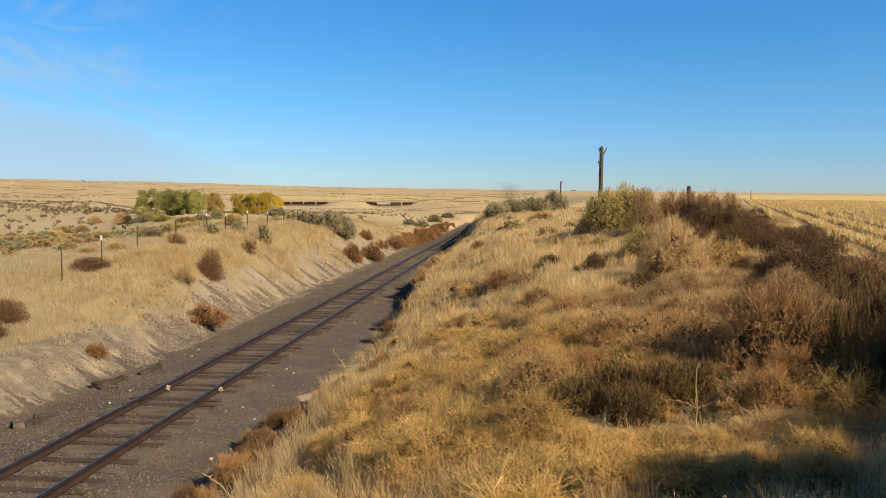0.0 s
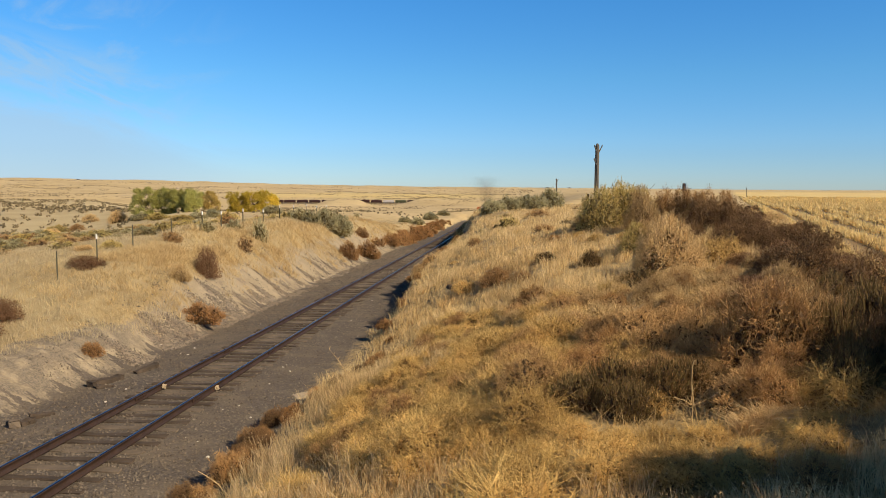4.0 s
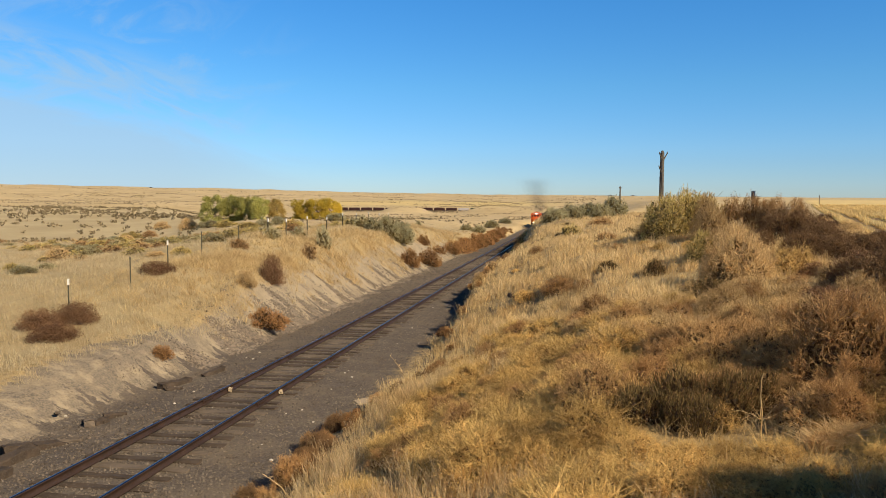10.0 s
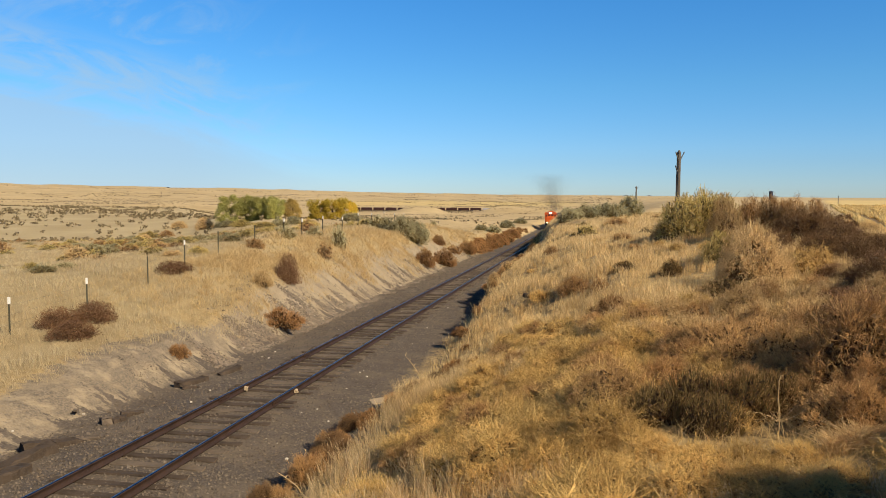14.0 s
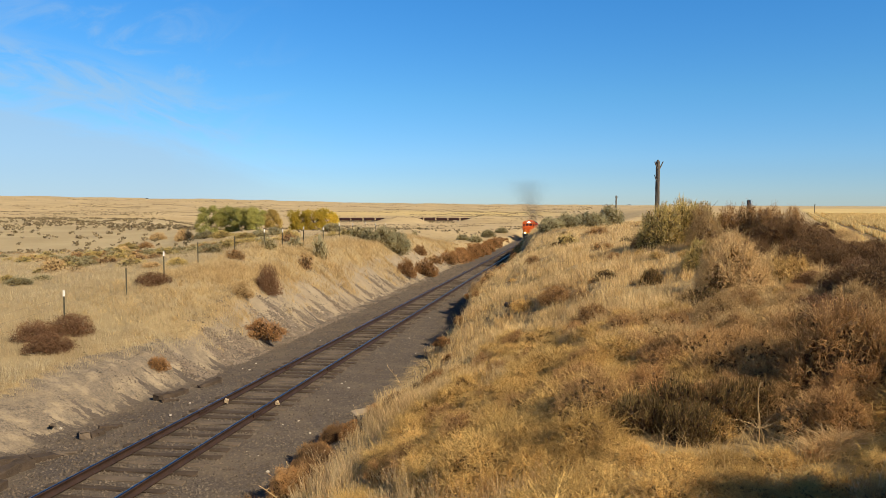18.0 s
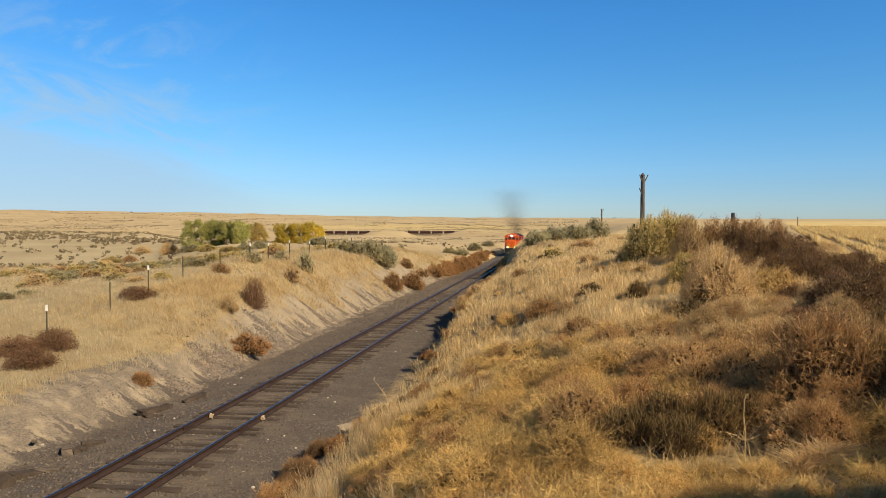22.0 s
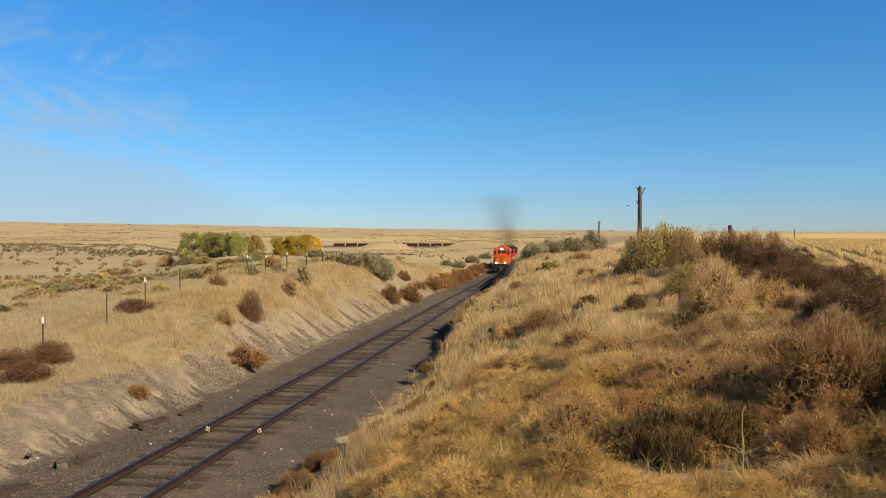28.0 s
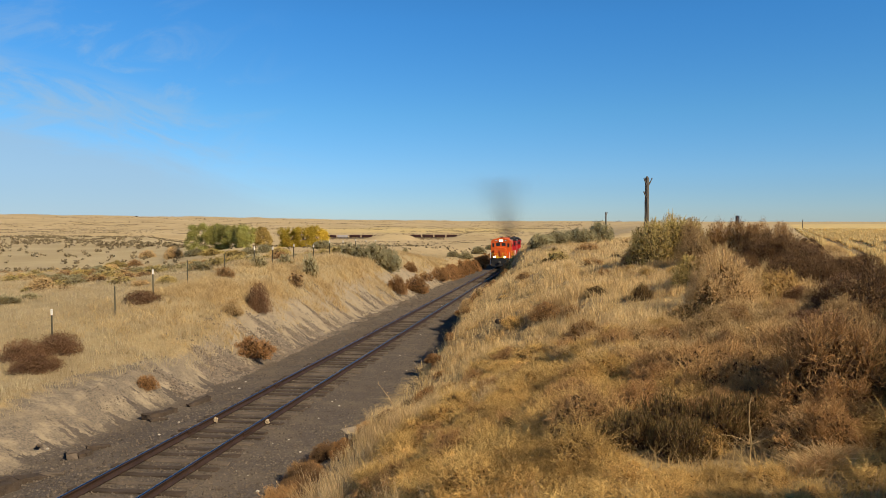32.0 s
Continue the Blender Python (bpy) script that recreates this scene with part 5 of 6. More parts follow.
for k, (x, y, h, w) in enumerate(((-52.9, 188, 7.3, 6.6), (-50.2, 192, 6.6, 6.2), (-46.8, 191, 5.8, 6.0), (-44.2, 189, 6.1, 6.0), (-41.9, 187, 5.4, 5.0))):
    tree("cottonwood", x, y, h, w, M_LEAF_GREEN, 40 + k, "green cottonwood in the dry valley beyond the fence")
tree("cottonwood", -40.0, 198, 5.2, 4.6, M_LEAF_ORANGE, 51, "tan autumn cottonwood in the dry valley")
for k, (x, y, h, w) in enumerate(((-31.6, 190, 4.5, 5.2), (-28.2, 192, 5.2, 6.2), (-25.2, 196, 5.0, 5.0))):
    tree("cottonwood", x, y, h, w, M_LEAF_YELLOW, 60 + k, "bright yellow autumn cottonwood in the valley")


# ---- poles, fence, small things on the ground ----
def old_pole(x, y, top, r):
    z = float(ground_z(x, y))
    h = top - z
    pole = empty("telegraph_pole", pose(x, y, z, 0, 0.4, 20))
    tagged(pole, "weathered grey wooden pole with broken splintered crossarms", "pole", "old line poles")
    bm = rod((0, 0, -0.3), (0, 0, h), r, r * 0.82, 10)
    bmesh.ops.subdivide_edges(bm, edges=[e for e in bm.edges if e.calc_length() > 1], cuts=6)
    rr = random.Random(int(x))
    for v in bm.verts:
        v.co += Vector((rr.uniform(-1, 1), rr.uniform(-1, 1), 0)) * r * 0.08
    part("shaft", bm, M_POLE, pole)
    part("shaft_top", rod((0, 0, h), (0, 0, h + r * 0.9), r * 0.8, r * 0.3, 8), M_POLE, pole)
    for sx, zz, ln in ((-1, h - 0.42, 0.36), (1, h - 0.42, 0.38), (-1, h - 1.25, 0.33)):
        part("arm_stub", joined(rod((sx * r * 0.6, -0.05, zz), (sx * (r + 0.13), -0.1, zz + ln), 0.045, 0.03, 6),
                                rod((sx * (r + 0.13), -0.1, zz + ln), (sx * (r + 0.16), -0.1, zz + ln + 0.1), 0.05, 0.02, 6)), M_POLE, pole)


old_pole(14.73, 49.87, 8.28, 0.16)
old_pole(31.77, 131.2, 7.2, 0.13)
old_pole(179.3, 357.6, 6.6, 0.17)


def fence():
    tops = []
    for k, y in enumerate((20.3, 24.5, 28.6, 32.9, 36.2, 39.8, 44.6, 49.4, 52.9, 57.6, 62.8, 67.8, 72.7, 77.9, 82.8, 87.9)):
        x = -17.5 + 0.143 * y
        z = float(ground_z(x, y))
        post = empty("fence_post", pose(x, y, z, 0, 0, k * 7))
        plain = k in (3, 5, 6)
        tagged(post, "plain steel fence post in dry grass" if plain else "steel fence post with a white top", "fence post", "fence posts")
        part("post", joined(box(0.052, 0.016, 1.35, 0, 0, 0.55), box(0.016, 0.05, 1.35, 0, 0.03, 0.55)), M_POST, post)
        if not plain:
            part("white_top", box(0.068, 0.064, 0.22, 0, 0.014, 1.12), M_WHITE, post)
        tops.append((x, y, z))
    wires = empty("fence_wire")
    tagged(wires, "thin strands of wire strung between fence posts", "wire")
    for hz in (0.35, 0.65, 0.95):
        for a, b in zip(tops, tops[1:]):
            part("strand", rod((a[0], a[1] + 0.04, a[2] + hz), (b[0], b[1] + 0.04, b[2] + hz), 0.0025, seg=4, caps=False), M_WIRE, wires)


fence()


def old_timber(x, y, ln, w, h, yaw, tilt=0, mat=None, roll=0):
    rr = random.Random(int(x * 100))
    bm = box(ln, w, h, bevel=0.02)
    bmesh.ops.subdivide_edges(bm, edges=[e for e in bm.edges if e.calc_length() > ln * 0.6], cuts=6)
    for v in bm.verts:
        e = abs(v.co.x) / (ln / 2)
        v.co += Vector((rr.uniform(-0.05, 0.05), rr.uniform(-0.016, 0.016) * (1 + e), rr.uniform(-0.014, 0.014) * (1 + e)))
    z = float(ground_z(x, y))
    ob = part("old_timber", bm, mat or M_TIE)
    ob.matrix_basis = pose(x, y, z + h * 0.12, roll, tilt, yaw)
    tagged(ob, "broken old tie rotting beside the track", "timber", "discarded timbers")


old_timber(-7.75, 23.2, 1.15, 0.26, 0.24, 62, 3)
old_timber(-7.05, 24.8, 1.0, 0.2, 0.2, 66, -3)
old_timber(-7.55, 22.6, 0.5, 0.14, 0.12, 20, 8)
old_timber(-8.5, 19.0, 0.62, 0.22, 0.18, 118, 12, M_TIE_GREY)
old_timber(-8.2, 19.0, 0.42, 0.2, 0.18, 66, -6)
old_timber(-8.1, 19.6, 0.6, 0.17, 0.17, 48, 10)
old_timber(-8.75, 16.9, 1.3, 0.3, 0.26, 44, 8)
old_timber(-8.85, 15.9, 1.5, 0.3, 0.28, 70, -4)
old_timber(-8.4, 17.3, 0.9, 0.16, 0.14, 24, 0, M_TIE_GREY)
old_timber(-8.6, 14.7, 1.2, 0.34, 0.3, 76, 3)
old_timber(-9.4, 19.3, 0.7, 0.09, 0.08, 110, 12, M_TIE_GREY)
old_timber(3.6, 30.3, 1.2, 0.24, 0.16, 15, 0, M_TIE)


def bent_stalk(x, y):
    rng = np.random.default_rng(3)
    z = float(ground_z(x, y))
    st = empty("bent_stalk", pose(x, y, z))
    tagged(st, "tall bleached dry stalk bent over at its tip", "stalk")
    path = [(0, 0, 0.0), (0.01, 0, 0.28), (-0.012, 0.01, 0.5), (-0.008, 0.01, 0.7), (0.014, 0.01, 0.78), (0.04, 0.0, 0.775)]
    part("stem", joined(*[rod(a, b, 0.0105 - 0.001 * i, 0.0095 - 0.001 * i, 6) for i, (a, b) in enumerate(zip(path, path[1:]))]), M_STALK, st)
    n = 13
    way = unit(np.stack([rng.normal(size=n), rng.normal(size=n) * 0.5, rng.uniform(0.1, 0.7, n)], -1))
    p = curve_points(np.tile([[0.0, 0, 0.22]], (n, 1)), way, rng.uniform(0.12, 0.36, n), 4, rng.normal(size=(n, 3)) * 0.3, rng)
    for k in range(n):
        mesh_ob("side_twig", quads("side_twig", *ribbons(p[k:k + 1], np.array([[0.008, 0.007, 0.005, 0.003]]), rng)), M_STALK, st)


bent_stalk(3.98, 9.15)


def dead_stalk(x, y, h, lean, yaw):
    """A tall dead weed stalk that leans, with short side twigs towards its tip."""
    rng = np.random.default_rng(int(abs(x * 100)))
    st = empty("dead_stalk", pose(x, y, float(ground_z(x, y)), 0, 0, yaw))
    tagged(st, "tall dead weed stalk leaning over the gravel", "stalk", "dead stalks")
    path = [(lean * q ** 1.6 * h, 0.02 * math.sin(6 * q), h * q - 0.04) for q in np.linspace(0, 1, 7)]
    part("stem", joined(*[rod(a, b, 0.011 - 0.0012 * k, 0.0098 - 0.0012 * k, 6) for k, (a, b) in enumerate(zip(path, path[1:]))]), M_STALK, st)
    for k in range(9):
        a = Vector(path[2 + k % 5])
        part("side_twig", rod(a, a + Vector((rng.normal() * 0.06, rng.normal() * 0.06, rng.uniform(0.05, 0.12))) * h, 0.006, 0.003, 5), M_STALK, st)


dead_stalk(-0.72, 23.0, 0.95, -0.55, 0)
dead_stalk(-1.05, 21.6, 0.55, -0.3, 20)
dead_stalk(-2.35, 14.4, 0.5, -0.7, -15)
dead_stalk(-2.6, 13.6, 0.42, -0.9, 10)


def pale_slab(x, y, w, d):
    rr = random.Random(9)
    bm = box(w, d, 0.09, bevel=0.02)
    bmesh.ops.subdivide_edges(bm, edges=[e for e in bm.edges if e.calc_length() > 0.2], cuts=2)
    for v in bm.verts:
        v.co += Vector((rr.uniform(-0.03, 0.03), rr.uniform(-0.03, 0.03), rr.uniform(-0.012, 0.012)))
    ob = part("stone_slab", bm, M_ROCK)
    ob.matrix_basis = pose(x, y, float(ground_z(x, y)) + 0.01, 2, -4, 25)
    tagged(ob, "flat pale stone slab at the gravel's edge", "stone")


pale_slab(-1.83, 21.2, 0.62, 0.42)


def grass_tuft(x, y, h, r, n, seed):
    rng = np.random.default_rng(seed)
    z = float(ground_z(x, y))
    start = np.concatenate([rng.normal(size=(n, 2)) * r * 0.4, np.full((n, 1), -0.04)], 1)
    way = unit(np.concatenate([start[:, :2] * 0.9 + rng.normal(size=(n, 2)) * 0.14, np.ones((n, 1))], 1))
    p = curve_points(start, way, rng.uniform(0.55, 1.0, n) * h, 4, np.concatenate([rng.normal(size=(n, 2)) * 0.3, np.full((n, 1), -0.42)], 1), rng)
    ob = mesh_ob("grass_tuft", quads("grass_tuft", *ribbons(p, np.array([[0.007, 0.0065, 0.006, 0.003]]) * np.ones((n, 1)), rng)), M_OAT)
    ob.matrix_basis = pose(x, y, z)
    tagged(ob, "pale upright tuft of dry oat grass", "grass", "tufts of oat grass")


for k, (x, y, h, r) in enumerate(((4.35, 8.45, 0.5, 0.2), (4.6, 8.5, 0.56, 0.2), (4.8, 8.6, 0.5, 0.18), (1.6, 6.6, 0.42, 0.3), (1.1, 6.9, 0.45, 0.32), (0.6, 7.2, 0.42, 0.3), (0.2, 7.8, 0.4, 0.3))):
    grass_tuft(x, y, h, r, 420, 90 + k)


def silo():
    x, y = 575.0, 1385.0
    s = empty("silo", pose(x, y, float(ground_z(x, y)) - 0.5))
    tagged(s, "dark blue farm silo on the far skyline", "silo")
    part("tank", rod((0, 0, 0), (0, 0, 15.0), 3.4, 3.4, 20), M_BLUE, s)
    part("roof", rod((0, 0, 15.0), (0, 0, 16.0), 3.5, 1.2, 20), M_BLUE, s)


silo()


def farm_building(x, y, w, d, h, mat, label):
    z = float(ground_z(x, y))
    b = empty("farm_building", pose(x, y, z - 0.4))
    tagged(b, label, "building", "far farm buildings")
    part("walls", box(w, d, h, 0, 0, h / 2, 0.05), mat, b)
    part("roof", extruded([(-w / 2 - 0.3, h), (0, h + w * 0.12), (w / 2 + 0.3, h)], d + 0.6, "y"), M_GREYSTEEL, b)


farm_building(582, 2534, 24, 14, 2.4, M_WHITE, "long white farm shed on the far skyline")
farm_building(652, 2517, 20, 14, 2.2, M_WHITE, "long white farm shed on the far skyline")
farm_building(-881, 2446, 6, 6, 3.2, M_BLACK, "small dark hut on the far skyline")


# ---- grass ----
def bare(x, y, u):
    """Where no grass grows: the bed and the sandy face of the left bank."""
    zl, zb = np.interp(y, LEFT_Y, LEFT_Z), track_z(y) - 0.3
    tl = (-u - 3.7) / np.maximum(1.2, (zl - zb) * 1.35)
    edge = 0.28 + 0.5 * (fbm(x / 3, y / 3, 44, 3) - 0.5) * 2 + 0.75 * smooth(29, 22, y)
    left = smooth(edge - 0.05, edge + 0.25, tl) + (y > 84) * smooth(0.1, 0.5, tl)
    right = smooth(3.2, 4.3, u + 1.2 * (fbm(x / 2, y / 2, 45, 2) - 0.5))
    return np.clip(np.where(u < 0, left, right), 0, 1)


def in_field(x, y):
    """Metres past the edge of the stubble field."""
    return (x - 3.3 - 0.478 * y) / 1.108


def pale_cover(x, y, u):
    """How much pale grass stands on the right bank."""
    cover = np.maximum(np.where(y < 9.5, 1, 0.35 + 0.65 * smooth(14, 30, y)), smooth(9.5, 7.5, u)) * smooth(30, 24, u)
    cover = cover * smooth(0.3, -0.5, in_field(x, y))
    cover = cover * (1 - smooth(1.3, 2.0, x) * smooth(7.0, 6.5, x) * smooth(6.9, 7.4, y) * smooth(11, 10.4, y))
    return bare(x, y, u) * np.where(u < 0, 0, cover) * (0.3 + 0.7 * smooth(0.25, 0.6, vnoise(x / 2.2, y / 2.2, 8)))


grass("oat_grass", M_OAT, "pale dry oat grass with drooping heads on the near bank", 11000, 36, 4.5, 22, -24, 38, pale_cover, h=0.44, lean=0.20, w=0.0004, wmin=0.0078, clump=0.10, per=11, heads=1)
grass("dry_grass", M_GRASS, "pale dry grass covering the near bank", 44000, 31, 17, 130, -20, 38, pale_cover, w=0.0004, lean=0.22, per=14)
grass("plain_grass", M_PLAIN, "short pale dry grass on the plain beyond the track", 34000, 33, 17, 150, -36, 2,
      lambda x, y, u: bare(x, y, u) * (u < 0) * (0.45 + 0.55 * vnoise(x / 5, y / 5, 18)), h=0.25, lean=0.26, w=0.00031, wmin=0.0045, clump=0.2, per=11)
grass("golden_grass", M_GRASS_GOLD, "golden dry grass and weeds on the banks", 22000, 32, 5, 130, -36, 38,
      lambda x, y, u: bare(x, y, u) * np.where(u < 0, smooth(11, 7, -u) * smooth(24, 36, y), smooth(30, 24, u) * smooth(0.3, -0.5, in_field(x, y))) * (0.2 + 0.8 * vnoise(x / 3, y / 3, 9)), h=0.30, lean=0.5)
grass("bank_grass", M_GRASS_GOLD, "matted golden grass on the left bank's brow", 60000, 35, 22, 110, -34, 2,
      lambda x, y, u: bare(x, y, u) * (u < 0) * smooth(12, 8.5, -u) * smooth(28, 38, y) * (0.25 + 0.75 * smooth(0.3, 0.6, vnoise(x / 2.5, y / 2.5, 29))), h=0.44, lean=0.45, w=0.0003, wmin=0.005, per=13)


# ---- the train ----
def arch(half, low, side, top, n=7):
    """A cab or hood outline: straight sides and an arched top."""
    pts = [(-half, low), (-half, side)]
    for i in range(1, n):
        a = math.pi * (1 - i / n)
        pts.append((math.cos(a) * half, side + math.sin(a) * (top - side)))
    return pts + [(half, side), (half, low)]


def truck(parent, y, name="truck"):
    t = part(name, joined(box(0.18, 3.4, 0.42, 1.02, y, 0.62, 0.05), box(0.18, 3.4, 0.42, -1.02, y, 0.62, 0.05), box(2.0, 0.6, 0.3, 0, y, 0.62, 0.04),
                          *[box(0.26, 0.36, 0.34, sx * 1.1, y + q, 0.52, 0.04) for sx in (-1, 1) for q in (-1.2, 1.2)]), M_GREYSTEEL, parent)
    for q in (-1.2, 1.2):
        part("wheelset", joined(rod((-0.82, y + q, 0.5), (-0.69, y + q, 0.5), 0.5, seg=18), rod((0.69, y + q, 0.5), (0.82, y + q, 0.5), 0.5, seg=18),
                                rod((-0.8, y + q, 0.5), (0.8, y + q, 0.5), 0.09)), M_GREYSTEEL, t)
    return t


def locomotive(name, label, body, roof, trim, lit, roof_low=3.95):
    """A four-axle hood unit, 17.6 m long, its short nose towards -y; heights from the rail."""
    g = empty(name)
    tagged(g, label, "locomotive", "engines of the train")
    part("underframe", joined(box(2.9, 17.0, 0.28, 0, 0, 1.36, 0.03), box(2.2, 16.6, 0.3, 0, 0, 1.1)), M_BLACK, g)
    for sx in (-1, 1):
        part("sill_stripe", box(0.03, 16.6, 0.14, sx * 1.47, 0, 1.40), trim, g)
    for sy in (-1, 1):
        p = part("pilot", joined(box(2.7, 0.12, 0.7, 0, sy * 8.55, 1.02, 0.02), box(2.5, 0.35, 0.45, 0, sy * 8.68, 0.42, 0.04, pose(0, 0, 0, sy * 18))), M_BLACK, g)
        part("coupler", joined(box(0.26, 0.6, 0.24, 0, sy * 8.85, 0.9, 0.03), box(0.34, 0.22, 0.34, 0, sy * 9.1, 0.9, 0.06)), M_GREYSTEEL, p)
        for sx in (-1, 1):
            part("step_well", joined(*[box(0.5, 0.5, 0.04, sx * 1.2, sy * 8.2, zz) for zz in (0.45, 0.75, 1.05)], box(0.03, 0.5, 0.9, sx * 0.96, sy * 8.2, 0.75)), M_GREYSTEEL, g)
            part("grab_rail", joined(rod((sx * 1.44, sy * 8.42, 0.5), (sx * 1.44, sy * 8.42, 2.45), 0.022, seg=6), rod((sx * 1.44, sy * 7.95, 0.5), (sx * 1.44, sy * 7.95, 2.45), 0.03, seg=6)), M_WHITE, g)
            part("end_rail", joined(rod((sx * 0.35, sy * 8.45, 2.3), (sx * 1.1, sy * 8.45, 2.3), 0.03, seg=6), rod((sx * 0.35, sy * 8.45, 1.5), (sx * 0.35, sy * 8.45, 2.3), 0.03, seg=6),
                                    rod((sx * 1.1, sy * 8.45, 1.5), (sx * 1.1, sy * 8.45, 2.3), 0.03, seg=6), rod((sx * 0.35, sy * 8.45, 1.85), (sx * 1.1, sy * 8.45, 1.6), 0.04, seg=6)), trim, g)
    # low nose before the cab
    bm = extruded(arch(0.88, 1.5, 2.95, 3.12), 2.1, "y")
    bmesh.ops.translate(bm, vec=(0, -7.15, 0), verts=bm.verts)
    for v in bm.verts:
        if v.co.y < -8 and v.co.z > 2.5:
            v.co.y += 0.18
    nose = part("nose", bm, body, g)
    part("nose_stripe", joined(box(1.72, 0.03, 0.12, 0, -8.22, 1.6), box(0.7, 0.03, 0.12, -0.38, -8.22, 1.82, 0, pose(0, 0, 0, 0, 30)),
                               box(0.7, 0.03, 0.12, 0.38, -8.22, 1.82, 0, pose(0, 0, 0, 0, -30))), trim, nose)
    part("nose_door", box(0.55, 0.03, 1.1, 0.25, -8.22, 2.3, 0.01), body, nose)
    # cab
    bm = extruded(arch(1.52, 1.5, 4.02, 4.55), 2.3, "y")
    bmesh.ops.translate(bm, vec=(0, -4.95, 0), verts=bm.verts)
    cab = part("cab", bm, body, g)
    bm = extruded(arch(1.56, 4.05, 4.1, 4.62), 2.4, "y")
    bmesh.ops.translate(bm, vec=(0, -4.95, 0), verts=bm.verts)
    part("cab_roof", bm, roof, cab)
    for sx in (-1, 1):
        part("windscreen", box(0.62, 0.03, 0.5, sx * 0.42, -6.11, 3.62, 0.02), M_GLASS, cab)
        part("corner_window", box(0.32, 0.03, 0.62, sx * 1.18, -6.11, 3.5, 0.02), M_GLASS, cab)
        part("side_window", box(0.03, 0.75, 0.62, sx * 1.53, -5.4, 3.5, 0.02), M_GLASS, cab)
        part("side_window", box(0.03, 0.6, 0.62, sx * 1.53, -4.4, 3.5, 0.02), M_GLASS, cab)
        part("sunshade", box(0.25, 1.7, 0.04, sx * 1.62, -4.9, 3.95), body, cab)
        part("number_board", joined(box(0.42, 0.08, 0.2, sx * 0.72, -6.14, 4.24, 0.02)), M_BLACK, cab)
        part("number_bar", box(0.28, 0.02, 0.09, sx * 0.72, -6.19, 4.24), M_WHITE, cab)
    part("headlight_box", box(0.62, 0.18, 0.34, 0, -6.15, 4.22, 0.04), M_BLACK, cab)
    for sx in (-1, 1):
        part("headlight", rod((sx * 0.15, -6.26, 4.22), (sx * 0.15, -6.22, 4.22), 0.14, seg=14), M_LAMP if lit else M_GLASS, cab)
        d = part("ditch_light", rod((sx * 0.78, -8.72, 1.72), (sx * 0.78, -8.55, 1.72), 0.19, seg=14), M_BLACK, g)
        part("lens", rod((sx * 0.78, -8.75, 1.72), (sx * 0.78, -8.725, 1.72), 0.17, seg=14), M_LAMP_WARM if lit else M_GLASS, d)
    part("horn", joined(*[rod((q, -5.6, 4.78), (q, -5.1, 4.78), 0.09, 0.03) for q in (-0.15, 0.05, 0.25)], rod((0.05, -5.2, 4.5), (0.05, -5.2, 4.8), 0.03)), M_BLACK, cab)
    # long hood
    bm = extruded(arch(0.95, 1.5, 4.1, 4.4), 11.6, "y")
    bmesh.ops.translate(bm, vec=(0, 2.0, 0), verts=bm.verts)
    hood = part("long_hood", bm, body, g)
    bm = extruded(arch(0.98, roof_low, 4.15, 4.46), 11.5, "y")
    bmesh.ops.translate(bm, vec=(0, 2.0, 0), verts=bm.verts)
    part("hood_roof", bm, roof, hood)
    for y in (-2.6, 3.2, 5.2, 7.0):
        part("roof_fan", joined(rod((0, y, 4.4), (0, y, 4.66), 0.62, seg=18), rod((0, y, 4.66), (0, y, 4.7), 0.5, 0.4, seg=18)), roof, hood)
    part("blister", box(2.5, 3.0, 0.85, 0, 3.6, 3.85, 0.12), roof, hood)
    part("exhaust_stack", joined(box(0.5, 0.9, 0.4, 0, -0.6, 4.55, 0.03), box(0.5, 0.9, 0.4, 0, 1.0, 4.55, 0.03)), M_BLACK, hood)
    for sx in (-1, 1):
        for k in range(9):
            part("hood_door", box(0.03, 0.95, 1.9, sx * 0.96, -2.6 + k * 1.08, 2.6, 0.01), body, hood)
        part("radiator_grille", box(0.05, 2.4, 0.9, sx * 0.97, 6.3, 3.6, 0.02), M_BLACK, hood)
        part("handrail", joined(rod((sx * 1.42, -3.6, 2.45), (sx * 1.42, 8.2, 2.45), 0.025, seg=6),
                                *[rod((sx * 1.42, y, 1.5), (sx * 1.42, y, 2.45), 0.02, seg=6) for y in np.arange(-3.6, 8.3, 1.69)]), trim, g)
    part("fuel_tank", box(2.6, 4.6, 0.8, 0, 0.3, 0.75, 0.18), M_BLACK, g)
    truck(g, -5.4)
    truck(g, 5.4)
    return g


lead_engine = locomotive("lead_locomotive", "orange locomotive with its headlights lit, climbing the track", M_ORANGE, M_ORANGE, M_YELLOW, True)
second_engine = locomotive("second_locomotive", "red locomotive with a black roof coupled behind", M_RED, M_BLACK, M_GREYSTEEL, False, 3.3)
third_engine = copy_thing(second_engine, pose(0, 0, 0))
tagged(third_engine, "red locomotive with a black roof, third in the train")


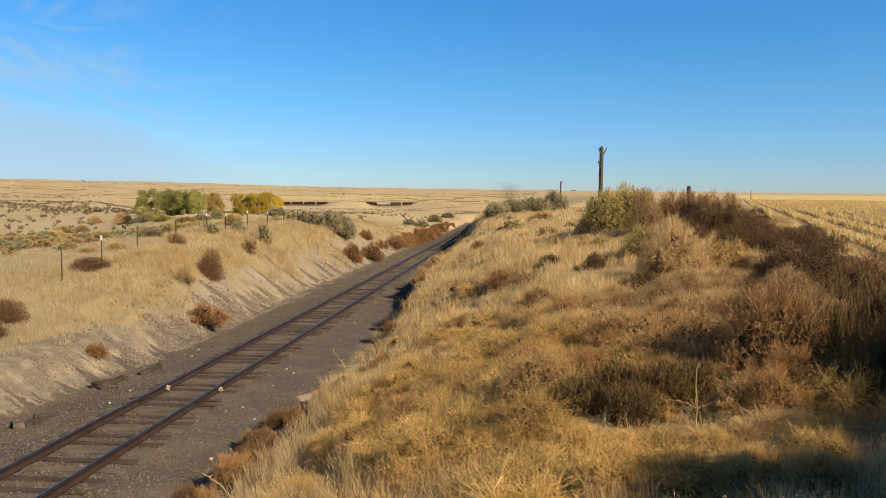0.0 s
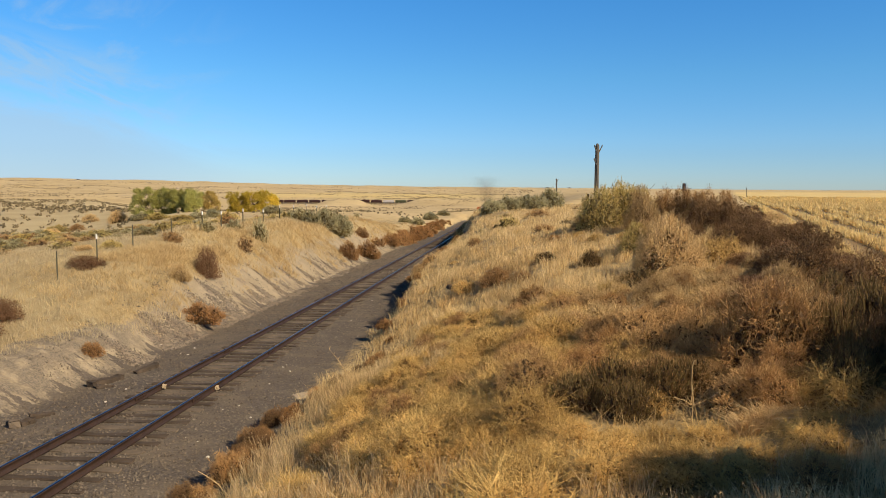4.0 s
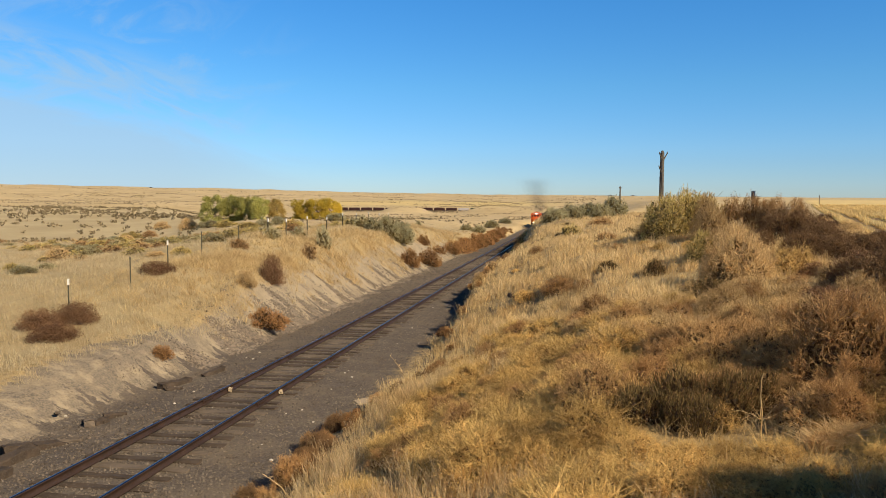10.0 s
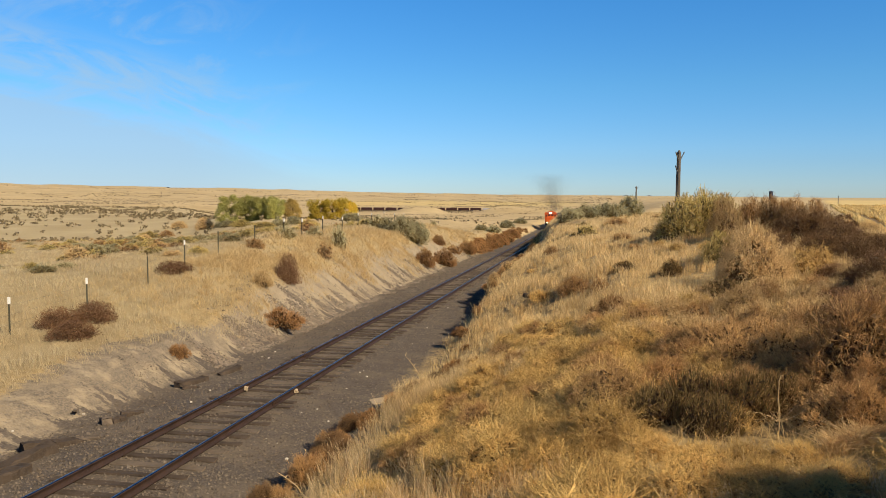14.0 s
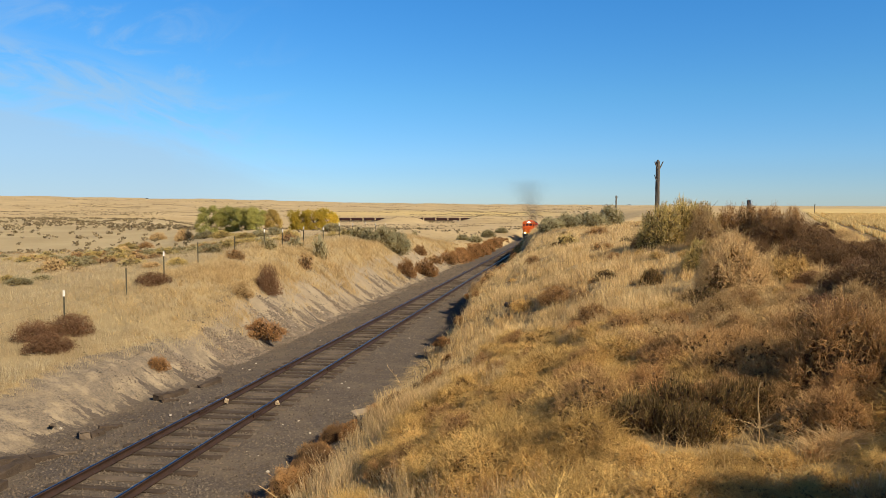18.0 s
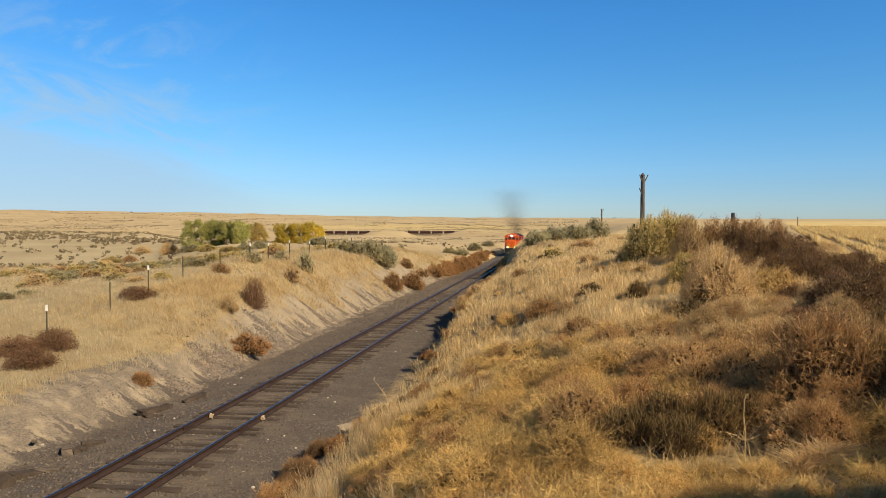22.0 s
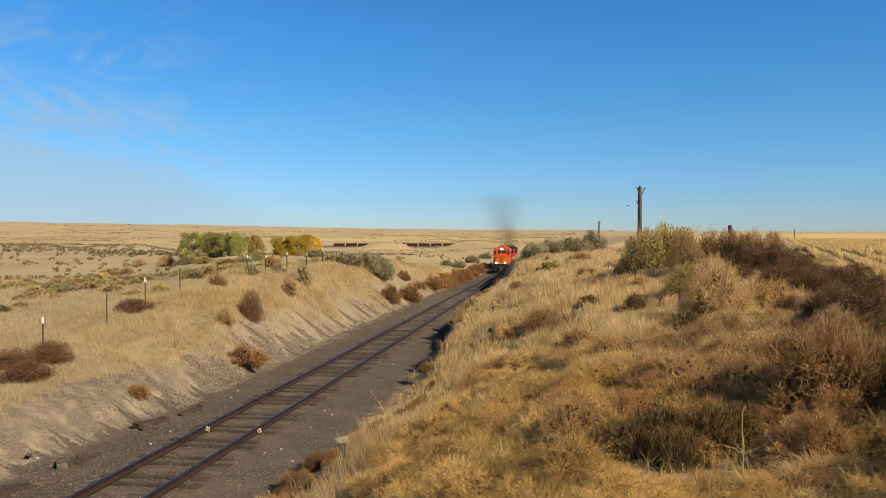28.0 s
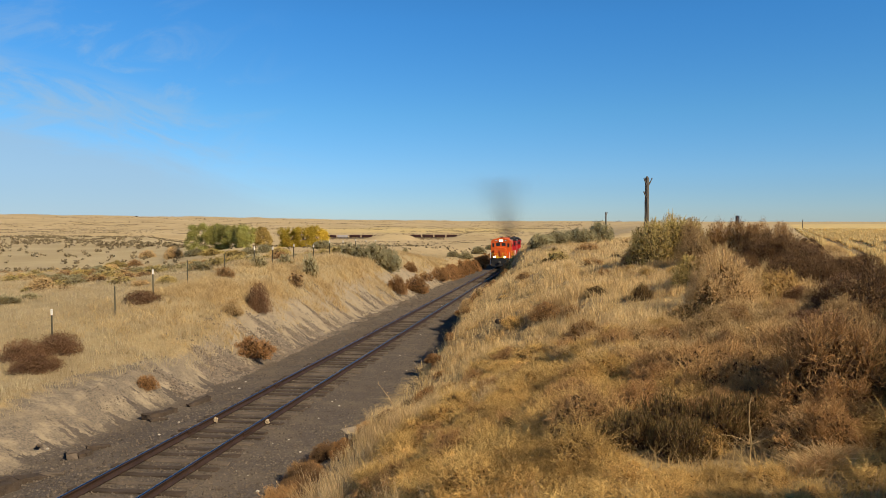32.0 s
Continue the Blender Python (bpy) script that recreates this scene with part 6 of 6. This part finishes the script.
def freight_car(name, label, mat, kind):
    """A long freight car, 16.4 m; heights from the rail."""
    g = empty(name)
    tagged(g, label, "freight car", "freight cars of the train")
    part("underframe", box(2.6, 16.4, 0.3, 0, 0, 1.15, 0.03), M_BLACK, g)
    if kind == "hopper":
        bm = extruded(arch(1.5, 1.3, 3.9, 4.5), 15.4, "y")
        body = part("body", bm, mat, g)
        for k in range(3):
            part("bay", box(2.4, 2.6, 0.9, 0, -4.6 + k * 4.6, 0.95, 0.3), mat, body)
        part("roof_walk", box(0.8, 15.0, 0.06, 0, 0, 4.56), M_GREYSTEEL, body)
    else:
        body = part("body", joined(box(3.0, 15.8, 0.12, 0, 0, 1.35), box(0.1, 15.8, 3.4, 1.46, 0, 2.7), box(0.1, 15.8, 3.4, -1.46, 0, 2.7),
                                   box(3.0, 0.1, 3.4, 0, 7.86, 2.7), box(3.0, 0.1, 3.4, 0, -7.86, 2.7)), mat, g)
        part("top_rail", joined(box(0.16, 15.9, 0.14, 1.47, 0, 4.42), box(0.16, 15.9, 0.14, -1.47, 0, 4.42)), mat, body)
    for sx in (-1, 1):
        for k in range(12):
            part("rib", box(0.1, 0.16, 2.5, sx * 1.53, -7.4 + k * 1.345, 2.6), mat, body)
    for sy in (-1, 1):
        truck(g, sy * 5.9)
    return g


gondola = freight_car("gondola_car", "dark maroon open freight car on the far track", M_MAROON, "gondola")
hopper = freight_car("hopper_car", "pale grey covered hopper car on the far track", M_LIGHTCAR, "hopper")
olive = freight_car("boxed_hopper_car", "dark green covered hopper car on the far track", M_OLIVE, "hopper")
TRAIN = [(17.6 * k, gondola) for k in range(-15, 6)]
FAR_CARS = []
for place, first in TRAIN:
    kind = hopper if round(place / 17.6) in (1, -12) else olive if round(place / 17.6) == 2 else gondola
    car = kind if not any(c is kind for c, _ in FAR_CARS) else copy_thing(kind, pose(0, 0, 0))
    FAR_CARS.append((car, place))


def far_track():
    t = empty("far_track")
    tagged(t, "distant railway track across the valley", "railway track", kind="structure")
    part("trackbed", extruded([(-3.5, -1.6), (-1.8, -0.3), (1.8, -0.3), (3.5, -1.6)], 760, "y"), M_STONE, t)
    for sx in (-0.755, 0.755):
        part("rail", box(0.08, 760, 0.17, sx, 0, -0.085), M_RAIL, t)
    t.matrix_basis = pose(-40, FAR_Y, FAR_Z, 0, 0, 90)


FAR_Y, FAR_Z = 1128.0, -15.3
far_track()


# ---- smoke and bird ----
def smoke():
    rng = np.random.default_rng(77)
    n = 400000
    q = rng.uniform(0, 1, n)
    c = np.stack([rng.normal(size=n) * (0.7 + 2.0 * q) + 1.0 - 1.9 * q, rng.normal(size=n) * 2.5 + 1.0, 4.9 + 9.5 * q ** 1.1 + rng.normal(size=n) * 0.6], -1)
    v = c[:, None] + rng.normal(size=(n, 3, 3)) * 0.0155
    v, f = v.reshape(-1, 3), np.arange(3 * n).reshape(-1, 3)
    ob = mesh_ob("engine_smoke", quads("engine_smoke", v, f), M_SMOKE)
    return tagged(ob, "thin dark exhaust haze above the engines", "smoke", kind="stuff")


engine_smoke = smoke()


def make_bird():
    b = empty("bird")
    tagged(b, "black bird flapping across the sky", "bird")
    part("body", joined(rod((0, -0.2, 0), (0, 0.12, 0.01), 0.035, 0.075, 10), rod((0, 0.12, 0.01), (0, 0.24, 0.03), 0.075, 0.03, 10), rod((0, 0.24, 0.03), (0, 0.31, 0.02), 0.028, 0.004, 6)), M_FEATHER, b)
    part("tail", extruded([(-0.4, 0.0), (-0.18, 0.0), (-0.18, 0.012), (-0.4, 0.012)], 0.12, "x"), M_FEATHER, b)
    wings = []
    for sx in (-1, 1):
        bm = bmesh.new()
        pts = [(0.03, 0.12), (0.22, 0.17), (0.44, 0.08), (0.50, -0.02), (0.40, -0.05), (0.22, -0.09), (0.03, -0.07)]
        fc = bm.faces.new([bm.verts.new((sx * a, q, 0)) for a, q in pts])
        got = bmesh.ops.extrude_face_region(bm, geom=[fc])
        bmesh.ops.translate(bm, vec=(0, 0, 0.012), verts=[v for v in got["geom"] if isinstance(v, bmesh.types.BMVert)])
        bmesh.ops.recalc_face_normals(bm, faces=bm.faces)
        wings.append(part("wing", bm, M_FEATHER, b))
    return b, wings


bird, bird_wings = make_bird()

SPEED, FAR_SPEED = 4.8, 3.3          # metres a second
NOSE_AT = 118.0      # where the lead engine's nose stands at the end


def motions():
    steps = [0, 4, 8, 12, 16, 20, 24, 28, 32]
    for thing, back in ((lead_engine, 9.1), (second_engine, 27.4), (third_engine, 45.7)):
        walk(thing, [(t, track_pose(NOSE_AT + back + SPEED * (32 - t))) for t in steps])
    walk(engine_smoke, [(t, track_pose(NOSE_AT + 9.1 + SPEED * (32 - t))) for t in steps])
    for car, place in FAR_CARS:
        walk(car, [(t, pose(-5.2 + place + FAR_SPEED * t, FAR_Y, FAR_Z, 0, 0, 90)) for t in (0, 16, 32)])
    # the bird comes in low from far away and crosses to the right
    way = [(0, 190, 700, 4), (12, 130, 480, 5), (20, 95, 350, 6), (25, 76.9, 290, 7.6), (28, 54.0, 192.6, 12.1), (29, 36.7, 118, 13.9), (29.5, 27.2, 80.5, 11.4), (30, 18.6, 46.4, 8.9), (30.5, 19.1, 37.4, 9.4), (31, 20.6, 31.9, 9.5), (32, 27, 24, 11)]
    walk(bird, [(t, pose(x, y, z, 5, 10, -145 if t < 29.6 else -110)) for t, x, y, z in way])
    beats = [k * 0.125 for k in range(0, 257)]
    for sx, wing in zip((-1, 1), bird_wings):
        walk(wing, [(t, pose(0, 0, 0, 0, sx * (-15 + 38 * (-1 if k % 2 else 1)))) for k, t in enumerate(beats)])


motions()
